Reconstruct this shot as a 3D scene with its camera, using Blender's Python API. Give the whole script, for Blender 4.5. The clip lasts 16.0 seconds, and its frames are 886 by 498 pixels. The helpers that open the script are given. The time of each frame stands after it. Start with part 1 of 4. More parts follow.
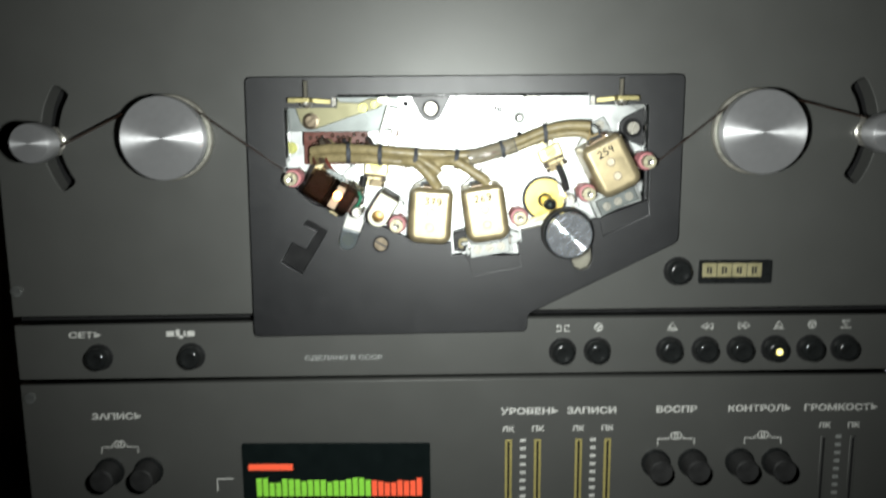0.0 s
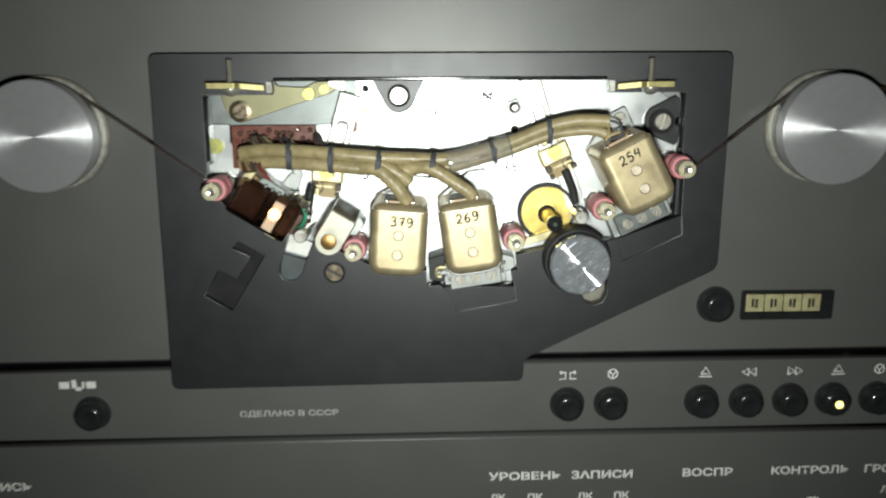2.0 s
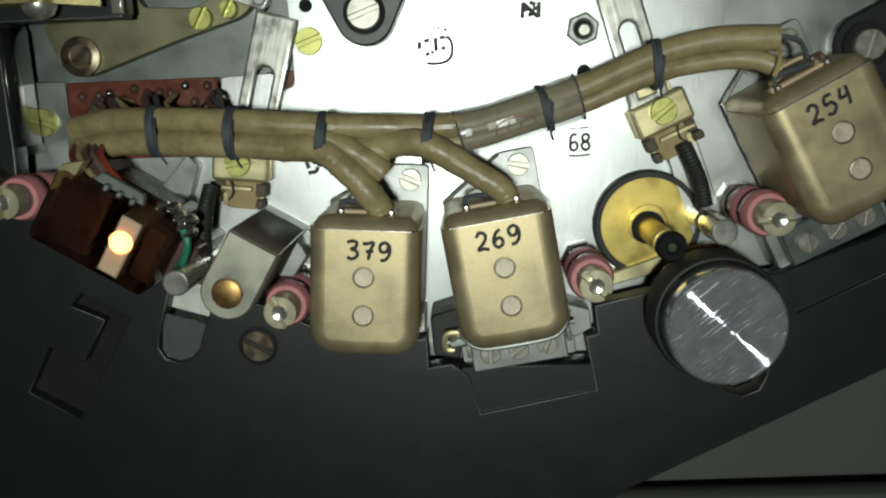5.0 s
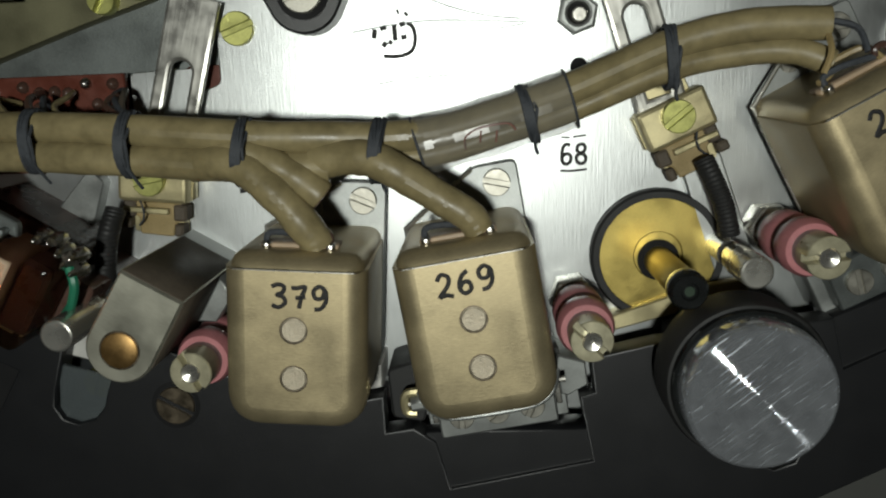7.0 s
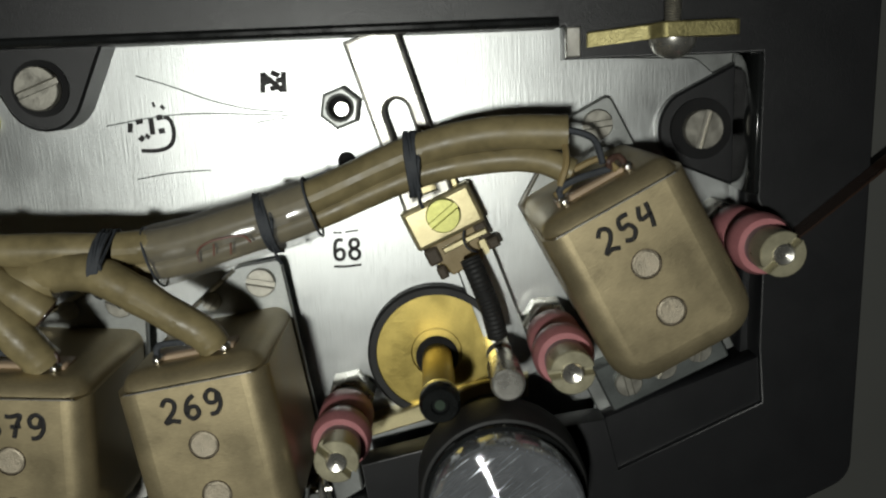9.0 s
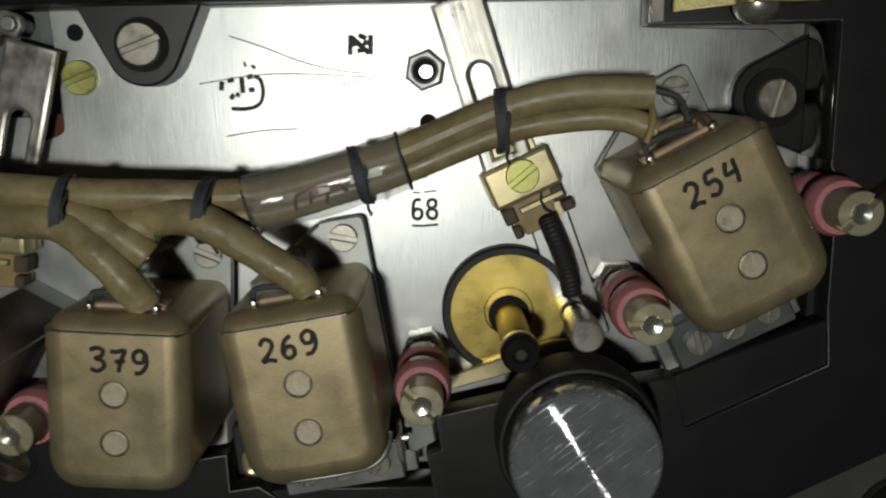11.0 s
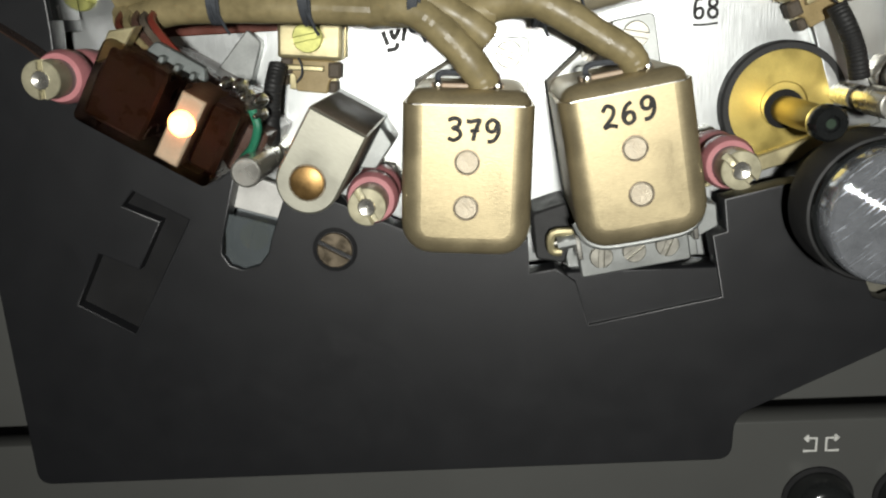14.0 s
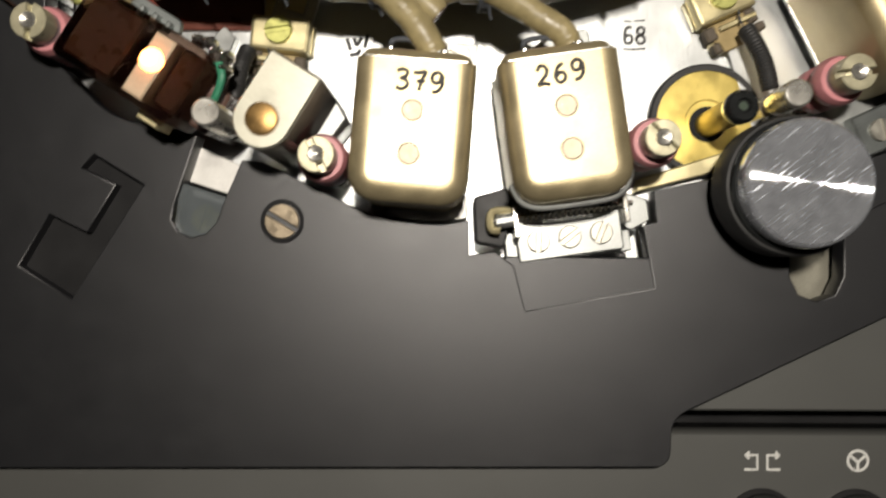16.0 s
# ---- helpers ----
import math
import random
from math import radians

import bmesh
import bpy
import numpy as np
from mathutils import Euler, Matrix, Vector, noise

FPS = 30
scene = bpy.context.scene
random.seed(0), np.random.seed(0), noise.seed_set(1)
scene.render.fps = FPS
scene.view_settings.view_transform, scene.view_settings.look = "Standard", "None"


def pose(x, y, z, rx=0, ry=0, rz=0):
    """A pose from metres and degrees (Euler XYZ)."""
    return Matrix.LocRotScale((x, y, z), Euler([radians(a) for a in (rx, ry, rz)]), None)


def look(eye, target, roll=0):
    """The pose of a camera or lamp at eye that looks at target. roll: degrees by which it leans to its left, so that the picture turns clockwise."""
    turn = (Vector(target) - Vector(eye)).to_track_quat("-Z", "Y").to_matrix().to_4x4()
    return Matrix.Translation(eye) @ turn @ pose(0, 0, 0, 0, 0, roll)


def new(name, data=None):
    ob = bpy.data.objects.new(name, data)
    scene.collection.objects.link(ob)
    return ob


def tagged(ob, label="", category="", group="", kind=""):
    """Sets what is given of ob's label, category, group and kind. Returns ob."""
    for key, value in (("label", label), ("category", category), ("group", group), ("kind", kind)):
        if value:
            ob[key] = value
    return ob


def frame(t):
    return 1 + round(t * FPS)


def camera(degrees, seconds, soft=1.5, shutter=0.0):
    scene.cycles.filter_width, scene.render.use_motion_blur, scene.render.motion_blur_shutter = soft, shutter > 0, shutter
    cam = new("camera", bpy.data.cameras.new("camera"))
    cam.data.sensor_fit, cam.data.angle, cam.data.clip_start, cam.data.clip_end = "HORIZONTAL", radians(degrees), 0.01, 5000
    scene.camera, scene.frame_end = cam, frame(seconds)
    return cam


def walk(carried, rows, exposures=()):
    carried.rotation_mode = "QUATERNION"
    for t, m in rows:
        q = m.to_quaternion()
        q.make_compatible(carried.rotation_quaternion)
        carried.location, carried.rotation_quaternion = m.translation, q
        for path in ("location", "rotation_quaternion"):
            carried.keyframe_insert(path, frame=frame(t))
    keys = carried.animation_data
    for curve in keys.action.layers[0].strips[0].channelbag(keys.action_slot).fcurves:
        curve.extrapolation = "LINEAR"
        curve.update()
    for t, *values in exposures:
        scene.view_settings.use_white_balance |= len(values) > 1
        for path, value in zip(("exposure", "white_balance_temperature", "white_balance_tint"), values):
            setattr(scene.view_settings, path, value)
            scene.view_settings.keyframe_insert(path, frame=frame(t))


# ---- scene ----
cam = camera(57.68, 16.0, soft=2.2, shutter=0.5)
PATH = [
    (0, (-0.0067, -0.4172, 0.2938), (-0.0080, -0.1217, 0.2423), -0.43),
    (0.5, (-0.0105, -0.3989, 0.3120), (-0.0077, -0.1032, 0.2611), 0.69),
    (1, (-0.0225, -0.3941, 0.3109), (-0.0245, -0.0990, 0.2569), 0.86),
    (1.5, (-0.0179, -0.3602, 0.3022), (-0.0183, -0.0654, 0.2463), -0.20),
    (2, (-0.0045, -0.3164, 0.3085), (0.0022, -0.0247, 0.2389), -0.19),
    (2.5, (-0.0023, -0.2753, 0.3034), (0.0055, 0.0163, 0.2332), -0.49),
    (3, (-0.0045, -0.2362, 0.2986), (0.0025, 0.0557, 0.2296), -0.77),
    (3.5, (0.0045, -0.2079, 0.2934), (0.0110, 0.0843, 0.2256), -1.56),
    (4, (0.0039, -0.1961, 0.2871), (0.0056, 0.0980, 0.2280), -2.00),
    (6.3, (0.0118, -0.1383, 0.2771), (-0.0073, 0.1542, 0.2132), -2.46),
    (6.5, (0.0124, -0.1362, 0.2796), (-0.0044, 0.1570, 0.2180), -2.63),
    (7, (0.0135, -0.1355, 0.2797), (0.0002, 0.1574, 0.2165), -2.36),
    (7.5, (0.0142, -0.1361, 0.2778), (0.0001, 0.1576, 0.2185), -2.31),
    (8, (0.0229, -0.1341, 0.2867), (0.0131, 0.1589, 0.2228), -2.57),
    (8.5, (0.0446, -0.1273, 0.2949), (0.0464, 0.1662, 0.2329), -2.59),
    (8.6, (0.0456, -0.1268, 0.2946), (0.0490, 0.1668, 0.2334), -2.68),
    (10.8, (0.0350, -0.1305, 0.2861), (0.0392, 0.1631, 0.2250), -1.06),
    (11, (0.0336, -0.1326, 0.2865), (0.0343, 0.1614, 0.2268), -1.20),
    (11.5, (0.0219, -0.1388, 0.2853), (0.0242, 0.1555, 0.2272), -0.68),
    (12, (0.0121, -0.1435, 0.2788), (0.0036, 0.1495, 0.2148), -0.56),
    (12.5, (0.0114, -0.1439, 0.2754), (0.0003, 0.1492, 0.2124), -0.73),
    (13, (0.0024, -0.1474, 0.2731), (-0.0109, 0.1438, 0.2023), -0.88),
    (13.5, (-0.0090, -0.1504, 0.2689), (-0.0253, 0.1385, 0.1900), -2.95),
    (14, (-0.0114, -0.1508, 0.2663), (-0.0286, 0.1369, 0.1832), -3.25),
    (14.5, (-0.0069, -0.1486, 0.2667), (-0.0166, 0.1427, 0.1959), -2.91),
    (15, (-0.0029, -0.1566, 0.2401), (-0.0045, 0.1406, 0.1993), -0.71),
    (15.5, (-0.0079, -0.1580, 0.2222), (-0.0102, 0.1417, 0.2096), 0.11),
    (15.7, (-0.0126, -0.1600, 0.2205), (-0.0128, 0.1398, 0.2112), 0.95),
    (16, (-0.0067, -0.1622, 0.2181), (-0.0112, 0.1377, 0.2207), 0.53),
]
EXPOSURES = [(0.0, 0.55, 6350, 8), (1.0, 0.5, 6380, 7), (1.5, 0.46, 6400, 7), (2.5, 0.2, 6430, 5), (3.0, 0.02, 6430, 2), (4.0, -0.53, 6430, -2), (6.3, -0.95, 6480, 5), (7.0, -1.11, 6550, 6), (8.5, -1.15, 6580, 8), (11.0, -1.47, 6750, 9), (11.5, -1.37, 6750, 9), (12.5, -1.05, 6650, 8), (13.5, -0.5, 6550, 11), (14.0, -0.15, 6600, 12), (14.5, -0.24, 6550, 12), (15.0, -0.28, 6500, 12), (16.0, 0.08, 7250, 17)]
walk(cam, [(t, look(eye, target, roll)) for t, eye, target, roll in PATH], EXPOSURES)

# ---- light: a dark room and one torch beside the viewer ----
world = bpy.data.worlds.new("dark_room")
scene.world = world
world.use_nodes = True
world.node_tree.nodes["Background"].inputs[0].default_value = (0.9, 1.0, 1.0, 1)
world.node_tree.nodes["Background"].inputs[1].default_value = 0.02
torch_data = bpy.data.lights.new("torch", "SPOT")
torch_data.energy = 4.6
torch_data.color = (0.98, 1.0, 0.95)
torch_data.shadow_soft_size = 0.009
torch_data.spot_size = radians(120)
torch_data.spot_blend = 1.0
torch = new("torch", torch_data)
torch.matrix_world = look((0.001, -0.30, 0.277), (0.003, 0.0, 0.264))


# ---- materials ----
def material(name, color, rough=0.5, metal=0.0, vary=0.15, scale=300.0, bump=0.0, fine=2500.0, stretch=(1, 1, 1), coat=0.0, grain_turn=0.0,
             rough_vary=0.1, aniso=0.0, transmission=0.0, second=None, emission=None, strength=0.0, ior=1.45, each=0.0):
    m = bpy.data.materials.new(name)
    m.use_nodes = True
    nt = m.node_tree
    b = nt.nodes["Principled BSDF"]
    tc = nt.nodes.new("ShaderNodeTexCoord")
    mp = nt.nodes.new("ShaderNodeMapping")
    mp.inputs["Scale"].default_value = stretch
    mp.inputs["Rotation"].default_value = (0, 0, radians(grain_turn))
    nt.links.new(tc.outputs["Object"], mp.inputs["Vector"])
    big = nt.nodes.new("ShaderNodeTexNoise")
    big.inputs["Scale"].default_value = scale
    big.inputs["Detail"].default_value = 6
    small = nt.nodes.new("ShaderNodeTexNoise")
    small.inputs["Scale"].default_value = fine
    small.inputs["Detail"].default_value = 3
    nt.links.new(tc.outputs["Object"], big.inputs["Vector"])
    nt.links.new(mp.outputs["Vector"], small.inputs["Vector"])
    mix = nt.nodes.new("ShaderNodeMix")
    mix.data_type = "RGBA"
    dark = [c * (1 - vary) for c in color]
    light = second or [min(1, c * (1 + vary)) for c in color]
    mix.inputs["A"].default_value = (*dark, 1)
    mix.inputs["B"].default_value = (*light, 1)
    ramp = nt.nodes.new("ShaderNodeMapRange")
    ramp.inputs["From Min"].default_value = 0.3
    ramp.inputs["From Max"].default_value = 0.7
    add = nt.nodes.new("ShaderNodeMath")
    add.operation = "MULTIPLY_ADD"
    add.inputs[1].default_value = 0.35
    nt.links.new(small.outputs["Fac"], add.inputs[0])
    scaled = nt.nodes.new("ShaderNodeMath")
    scaled.operation = "MULTIPLY"
    scaled.inputs[1].default_value = 0.65
    nt.links.new(big.outputs["Fac"], scaled.inputs[0])
    nt.links.new(scaled.outputs[0], add.inputs[2])
    nt.links.new(add.outputs[0], ramp.inputs["Value"])
    nt.links.new(ramp.outputs["Result"], mix.inputs["Factor"])
    nt.links.new(mix.outputs["Result"], b.inputs["Base Color"])
    rr = nt.nodes.new("ShaderNodeMapRange")
    rr.inputs["From Min"].default_value = 0.3
    rr.inputs["From Max"].default_value = 0.7
    rr.inputs["To Min"].default_value = max(0.02, rough - rough_vary)
    rr.inputs["To Max"].default_value = min(1, rough + rough_vary)
    nt.links.new(big.outputs["Fac"], rr.inputs["Value"])
    nt.links.new(rr.outputs["Result"], b.inputs["Roughness"])
    b.inputs["Metallic"].default_value = metal
    b.inputs["Coat Weight"].default_value = coat
    b.inputs["Coat Roughness"].default_value = 0.15
    b.inputs["Transmission Weight"].default_value = transmission
    b.inputs["IOR"].default_value = ior
    if bump:
        bp = nt.nodes.new("ShaderNodeBump")
        bp.inputs["Strength"].default_value = bump
        bp.inputs["Distance"].default_value = 0.0002
        nt.links.new(small.outputs["Fac"], bp.inputs["Height"])
        nt.links.new(bp.outputs["Normal"], b.inputs["Normal"])
    if aniso:
        tg = nt.nodes.new("ShaderNodeTangent")
        tg.direction_type = "RADIAL"
        tg.axis = "Z"
        b.inputs["Anisotropic"].default_value = aniso
        b.inputs["Anisotropic Rotation"].default_value = 0.25
        nt.links.new(tg.outputs["Tangent"], b.inputs["Tangent"])
    if emission:
        b.inputs["Emission Color"].default_value = (*emission, 1)
        b.inputs["Emission Strength"].default_value = strength
    return m


PANEL = material("grey_panel_paint", (0.084, 0.085, 0.080), 0.43, 0.25, 0.04, 40, 0.12, 6000, rough_vary=0.02)
COVER = material("black_moulded_plastic", (0.0085, 0.0088, 0.0100), 0.40, 0, 0.04, 150, 0.24, 5200, rough_vary=0.02, ior=1.54)
# Near black for black parts; also puts shade into slots, bores and holes.
RECESS = material("matt_black_and_shade", (0.004, 0.004, 0.0045), 0.85, 0, 0.2, 100)
ALU = material("brushed_aluminium", (0.50, 0.515, 0.51), 0.39, 1.0, 0.07, 90, 0.14, 5000, (1.0, 0.03, 1.0), rough_vary=0.05)
STEEL = material("dull_zinc_steel", (0.31, 0.32, 0.31), 0.45, 0.8, 0.15, 150, 0.1)
# A darker copy of STEEL with shade put into its colour; also for scratches.
SHADEDZINC = material("shade_darkened_zinc", (0.17, 0.185, 0.18), 0.45, 0.75, 0.2, 120, 0.1)
NICKEL = material("bright_nickel", (0.68, 0.66, 0.60), 0.27, 0.88, 0.12, 200, 0.06, rough_vary=0.08)
OLIVE = material("passivated_zinc", (0.20, 0.19, 0.115), 0.48, 0.8, 0.15, 120, 0.08)
GOLD = material("champagne_lacquer_steel", (0.43, 0.357, 0.216), 0.43, 0.70, 0.20, 150, 0.12, 5200, (0.25, 1.0, 1.0), rough_vary=0.08)
PALERIM = material("pale_plated_rim", (0.58, 0.57, 0.54), 0.45, 0.25, 0.12, 200, 0.08)
DOT = material("bare_spot_weld", (0.50, 0.44, 0.34), 0.55, 0.8, 0.25, 900, 0.5, 4000)
BRASS = material("brass", (0.63, 0.49, 0.15), 0.33, 0.88, 0.10, 220, 0.1, rough_vary=0.06)
WINGBRASS = material("aged_wing_brass", (0.29, 0.255, 0.115), 0.5, 0.7, 0.35, 500, 0.4, 2500)
PALEBRASS = material("pale_brass", (0.58, 0.51, 0.30), 0.38, 0.75, 0.12, 220, 0.08)
SCREW = material("yellow_passivated_screw", (0.44, 0.44, 0.15), 0.4, 0.7, 0.2, 500, 0.1)
GREYSCREW = material("lacquered_steel_screw", (0.36, 0.345, 0.30), 0.40, 0.75, 0.15, 500, 0.1)
BROWNSCREW = material("aged_brass_screw", (0.19, 0.155, 0.11), 0.36, 0.9, 0.25, 500, 0.15)
PINK = material("pink_plastic", (0.44, 0.175, 0.185), 0.45, 0, 0.15, 300, 0.05)
BROWNRING = material("brown_plastic", (0.20, 0.085, 0.06), 0.45, 0, 0.15, 300)
RUBBER = material("black_rubber", (0.018, 0.018, 0.018), 0.6, 0, 0.3, 200, 0.1)
CHROME = material("turned_chrome", (0.54, 0.565, 0.61), 0.12, 0.75, 0.25, 330, 0.0, 2600, rough_vary=0.02, aniso=0.96)
IVORY = material("ivory_lacquered_cap", (0.42, 0.39, 0.27), 0.36, 0.45, 0.15, 400, 0.06)
SCUFFED = material("scuffed_nickel_strap", (0.44, 0.43, 0.395), 0.36, 0.80, 0.22, 260, 0.22, 900, (1.0, 0.06, 1.0), rough_vary=0.12)
BUSH = material("dull_bronze_bush", (0.33, 0.20, 0.075), 0.40, 0.85, 0.18, 350, 0.06)
RUSTBROWN = material("stained_brown_steel", (0.085, 0.068, 0.050), 0.7, 0.0, 0.40, 220, 0.2)


def turned(m, slope, scratch_turn):
    """Fine concentric turning marks with straight scratches over them."""
    nt = m.node_tree
    b = nt.nodes["Principled BSDF"]

    def node(kind, **inputs):
        n = nt.nodes.new(kind)
        for k, v in inputs.items():
            n.inputs[int(k[1:])].default_value = v
        return n

    def vec(op):
        n = nt.nodes.new("ShaderNodeVectorMath")
        n.operation = op
        return n

    def calc(op, v=0.0):
        n = nt.nodes.new("ShaderNodeMath")
        n.operation = op
        n.inputs[1].default_value = v
        return n
    tc = nt.nodes.new("ShaderNodeTexCoord")
    flat = vec("MULTIPLY")
    flat.inputs[1].default_value = (1, 1, 0)
    nt.links.new(tc.outputs["Object"], flat.inputs[0])
    away = vec("NORMALIZE")
    nt.links.new(flat.outputs[0], away.inputs[0])
    size = vec("LENGTH")
    nt.links.new(flat.outputs[0], size.inputs[0])
    rings = calc("MULTIPLY", 200000.0)
    nt.links.new(size.outputs["Value"], rings.inputs[0])
    whole = calc("FLOOR")
    nt.links.new(rings.outputs[0], whole.inputs[0])
    grain = nt.nodes.new("ShaderNodeTexWhiteNoise")
    grain.noise_dimensions = "1D"
    nt.links.new(whole.outputs[0], grain.inputs["W"])
    centred = calc("SUBTRACT", 0.5)
    nt.links.new(grain.outputs["Value"], centred.inputs[0])
    steep = calc("MULTIPLY", slope)
    nt.links.new(centred.outputs[0], steep.inputs[0])
    tilt = vec("SCALE")
    nt.links.new(away.outputs[0], tilt.inputs[0])
    nt.links.new(steep.outputs[0], tilt.inputs["Scale"])
    turn = nt.nodes.new("ShaderNodeVectorTransform")
    turn.vector_type = "VECTOR"
    turn.convert_from, turn.convert_to = "OBJECT", "WORLD"
    nt.links.new(tilt.outputs[0], turn.inputs[0])
    geo = nt.nodes.new("ShaderNodeNewGeometry")
    add = vec("ADD")
    nt.links.new(geo.outputs["Normal"], add.inputs[0])
    nt.links.new(turn.outputs[0], add.inputs[1])
    unit = vec("NORMALIZE")
    nt.links.new(add.outputs[0], unit.inputs[0])
    nt.links.new(unit.outputs[0], b.inputs["Normal"])
    aim = nt.nodes.new("ShaderNodeMapping")
    aim.inputs["Rotation"].default_value = (0, 0, radians(-scratch_turn))
    nt.links.new(tc.outputs["Object"], aim.inputs["Vector"])
    mp = nt.nodes.new("ShaderNodeMapping")
    mp.inputs["Scale"].default_value = (0.07, 1.0, 1.0)
    nt.links.new(aim.outputs[0], mp.inputs["Vector"])
    lines = node("ShaderNodeTexNoise")
    lines.inputs["Scale"].default_value = 2600.0
    lines.inputs["Detail"].default_value = 3
    nt.links.new(mp.outputs[0], lines.inputs["Vector"])
    for socket, plain, marked in (("Roughness", 0.08, 0.40), ("Metallic", 0.76, 0.5), ("Anisotropic", 0.97, 0.3)):
        pick = nt.nodes.new("ShaderNodeMapRange")
        pick.inputs["From Min"].default_value = 0.59
        pick.inputs["From Max"].default_value = 0.72
        pick.inputs["To Min"].default_value = plain
        pick.inputs["To Max"].default_value = marked
        nt.links.new(lines.outputs["Fac"], pick.inputs["Value"])
        nt.links.new(pick.outputs[0], b.inputs[socket])


turned(CHROME, 0.8, 38)
KNOBALU = material("turned_aluminium", (0.49, 0.49, 0.50), 0.34, 0.72, 0.05, 300, 0.04, aniso=0.92, rough_vary=0.02)
TUBE = material("amber_pvc_tube", (0.235, 0.192, 0.098), 0.42, 0, 0.34, 190, 0.22, 600, coat=0.0, rough_vary=0.12)
CLEAR = material("clear_sleeve", (0.30, 0.29, 0.26), 0.10, 0, 0.15, 200, 0.25, 420, coat=1.0, rough_vary=0.05)
CLEAR.node_tree.nodes["Principled BSDF"].inputs["Alpha"].default_value = 0.34
CLEAR.node_tree.nodes["Principled BSDF"].inputs["Coat IOR"].default_value = 2.3
PANE = material("smoky_pane", (0.10, 0.115, 0.12), 0.22, 0, 0.1, 200, coat=0.6)
PANE.node_tree.nodes["Principled BSDF"].inputs["Alpha"].default_value = 0.62
TIE = material("grey_lacing_cord", (0.045, 0.050, 0.058), 0.65, 0, 0.35, 1500, 0.4, 6000)
AMBER = material("smoked_amber_plastic", (0.42, 0.28, 0.22), 0.12, 0, 0.06, 200, transmission=1.0, ior=1.12, rough_vary=0.03)
DARKBROWN = material("dark_brown_plastic", (0.075, 0.042, 0.032), 0.3, 0, 0.25, 250)
PCB = material("brown_circuit_board", (0.105, 0.028, 0.017), 0.35, 0, 0.25, 300)
SOLDER = material("solder", (0.6, 0.58, 0.55), 0.25, 1.0, 0.2, 900, 0.2)
CREAM = material("cream_holder", (0.42, 0.31, 0.21), 0.5, 0, 0.15, 300)
BULB = material("glowing_bulb", (1, 0.6, 0.3), 0.3, 0, 0.05, 300, emission=(1.0, 0.30, 0.08), strength=10)
GREENW = material("green_wire", (0.02, 0.16, 0.09), 0.4, 0, 0.15, 300)
DULLGREEN = material("dull_green_dot", (0.012, 0.03, 0.014), 0.5, 0, 0.15, 300)
REDW = material("red_wire", (0.16, 0.03, 0.02), 0.4, 0, 0.15, 300)
TANPLATE = material("tan_fibre_plate", (0.30, 0.225, 0.105), 0.35, 0, 0.25, 250, coat=0.3)
TAPE = material("brown_magnetic_tape", (0.035, 0.02, 0.014), 0.3, 0, 0.2, 100)
INK = material("black_ink", (0.012, 0.011, 0.011), 0.6, 0, 0.2, 800)
PRINT = material("white_print", (0.52, 0.52, 0.49), 0.6, 0, 0.08, 800)
FAINT = material("faint_print", (0.26, 0.27, 0.26), 0.6, 0, 0.08, 800)
BUTTON = material("glossy_black_button", (0.012, 0.013, 0.013), 0.16, 0, 0.2, 300, rough_vary=0.04)
LAMP = material("lit_button_lens", (0.9, 0.8, 0.3), 0.3, 0, 0.1, 300, emission=(1.0, 0.85, 0.25), strength=1.6)
DISPLAY = material("display_window", (0.006, 0.009, 0.009), 0.12, 0, 0.2, 100)
REDBAR = material("red_bar", (0.5, 0.06, 0.03), 0.4, 0, 0.1, 500, emission=(1.0, 0.13, 0.05), strength=0.4)
GREENBAR = material("green_bar", (0.2, 0.5, 0.05), 0.4, 0, 0.1, 500, emission=(0.30, 0.75, 0.06), strength=0.2)
COUNTER = material("counter_wheel", (0.27, 0.245, 0.135), 0.4, 0, 0.3, 400)
SLIDER = material("slider_track", (0.40, 0.34, 0.12), 0.4, 0.3, 0.15, 400)
WALL = material("beige_wall", (0.36, 0.27, 0.18), 0.8, 0, 0.15, 4, 0.1, 200)
CABINET = material("dark_cabinet", (0.03, 0.022, 0.018), 0.5, 0, 0.3, 20, 0.05, 300)
REELDARK = material("dark_reel_plastic", (0.03, 0.032, 0.038), 0.3, 0, 0.15, 60)
REELPALE = material("pale_reel_plastic", (0.42, 0.42, 0.38), 0.25, 0, 0.1, 60)


# ---- shapes, in millimetres: u to the right, v up, h out of the panel ----
def place(u, v, h=0.0, turn=0.0):
    return Matrix.Translation((u * 0.001, -h * 0.001, v * 0.001)) @ Matrix.Rotation(math.pi / 2, 4, "X") @ Matrix.Rotation(radians(turn), 4, "Z")


LAY = {}
PLATE = -8.3


def on_plate(u, v):
    return 1.0226 * u + 0.0059 * v - 1.71, 1.0193 * v - 5.70


def on_cover(u, v):
    return 1.007 * u + 0.05, 1.0166 * v - 5.0


def on_top(u, v):
    return 1.0219 * u - 0.38, 1.0239 * v - 4.47 - 0.0034 * u


def laid(bm, lay, tall=1.0):
    for w in bm.verts:
        if lay:
            w.co.x, w.co.y = lay(w.co.x, w.co.y)
        w.co.z *= tall
    return bm


def thing(name, u, v, h=0.0, turn=0.0, label="", category="", group="", kind="", lay=None, tall=1.0):
    """lay moves the outlines of parts drawn in panel coordinates to their level; tall stretches them along h."""
    ob = new(name)
    ob.matrix_basis = place(u, v, h, turn)
    LAY[ob.name] = (lay, tall)
    return tagged(ob, label, category, group, kind)


def mesh_of(name, bm, mat):
    bmesh.ops.scale(bm, vec=(0.001,) * 3, verts=bm.verts)
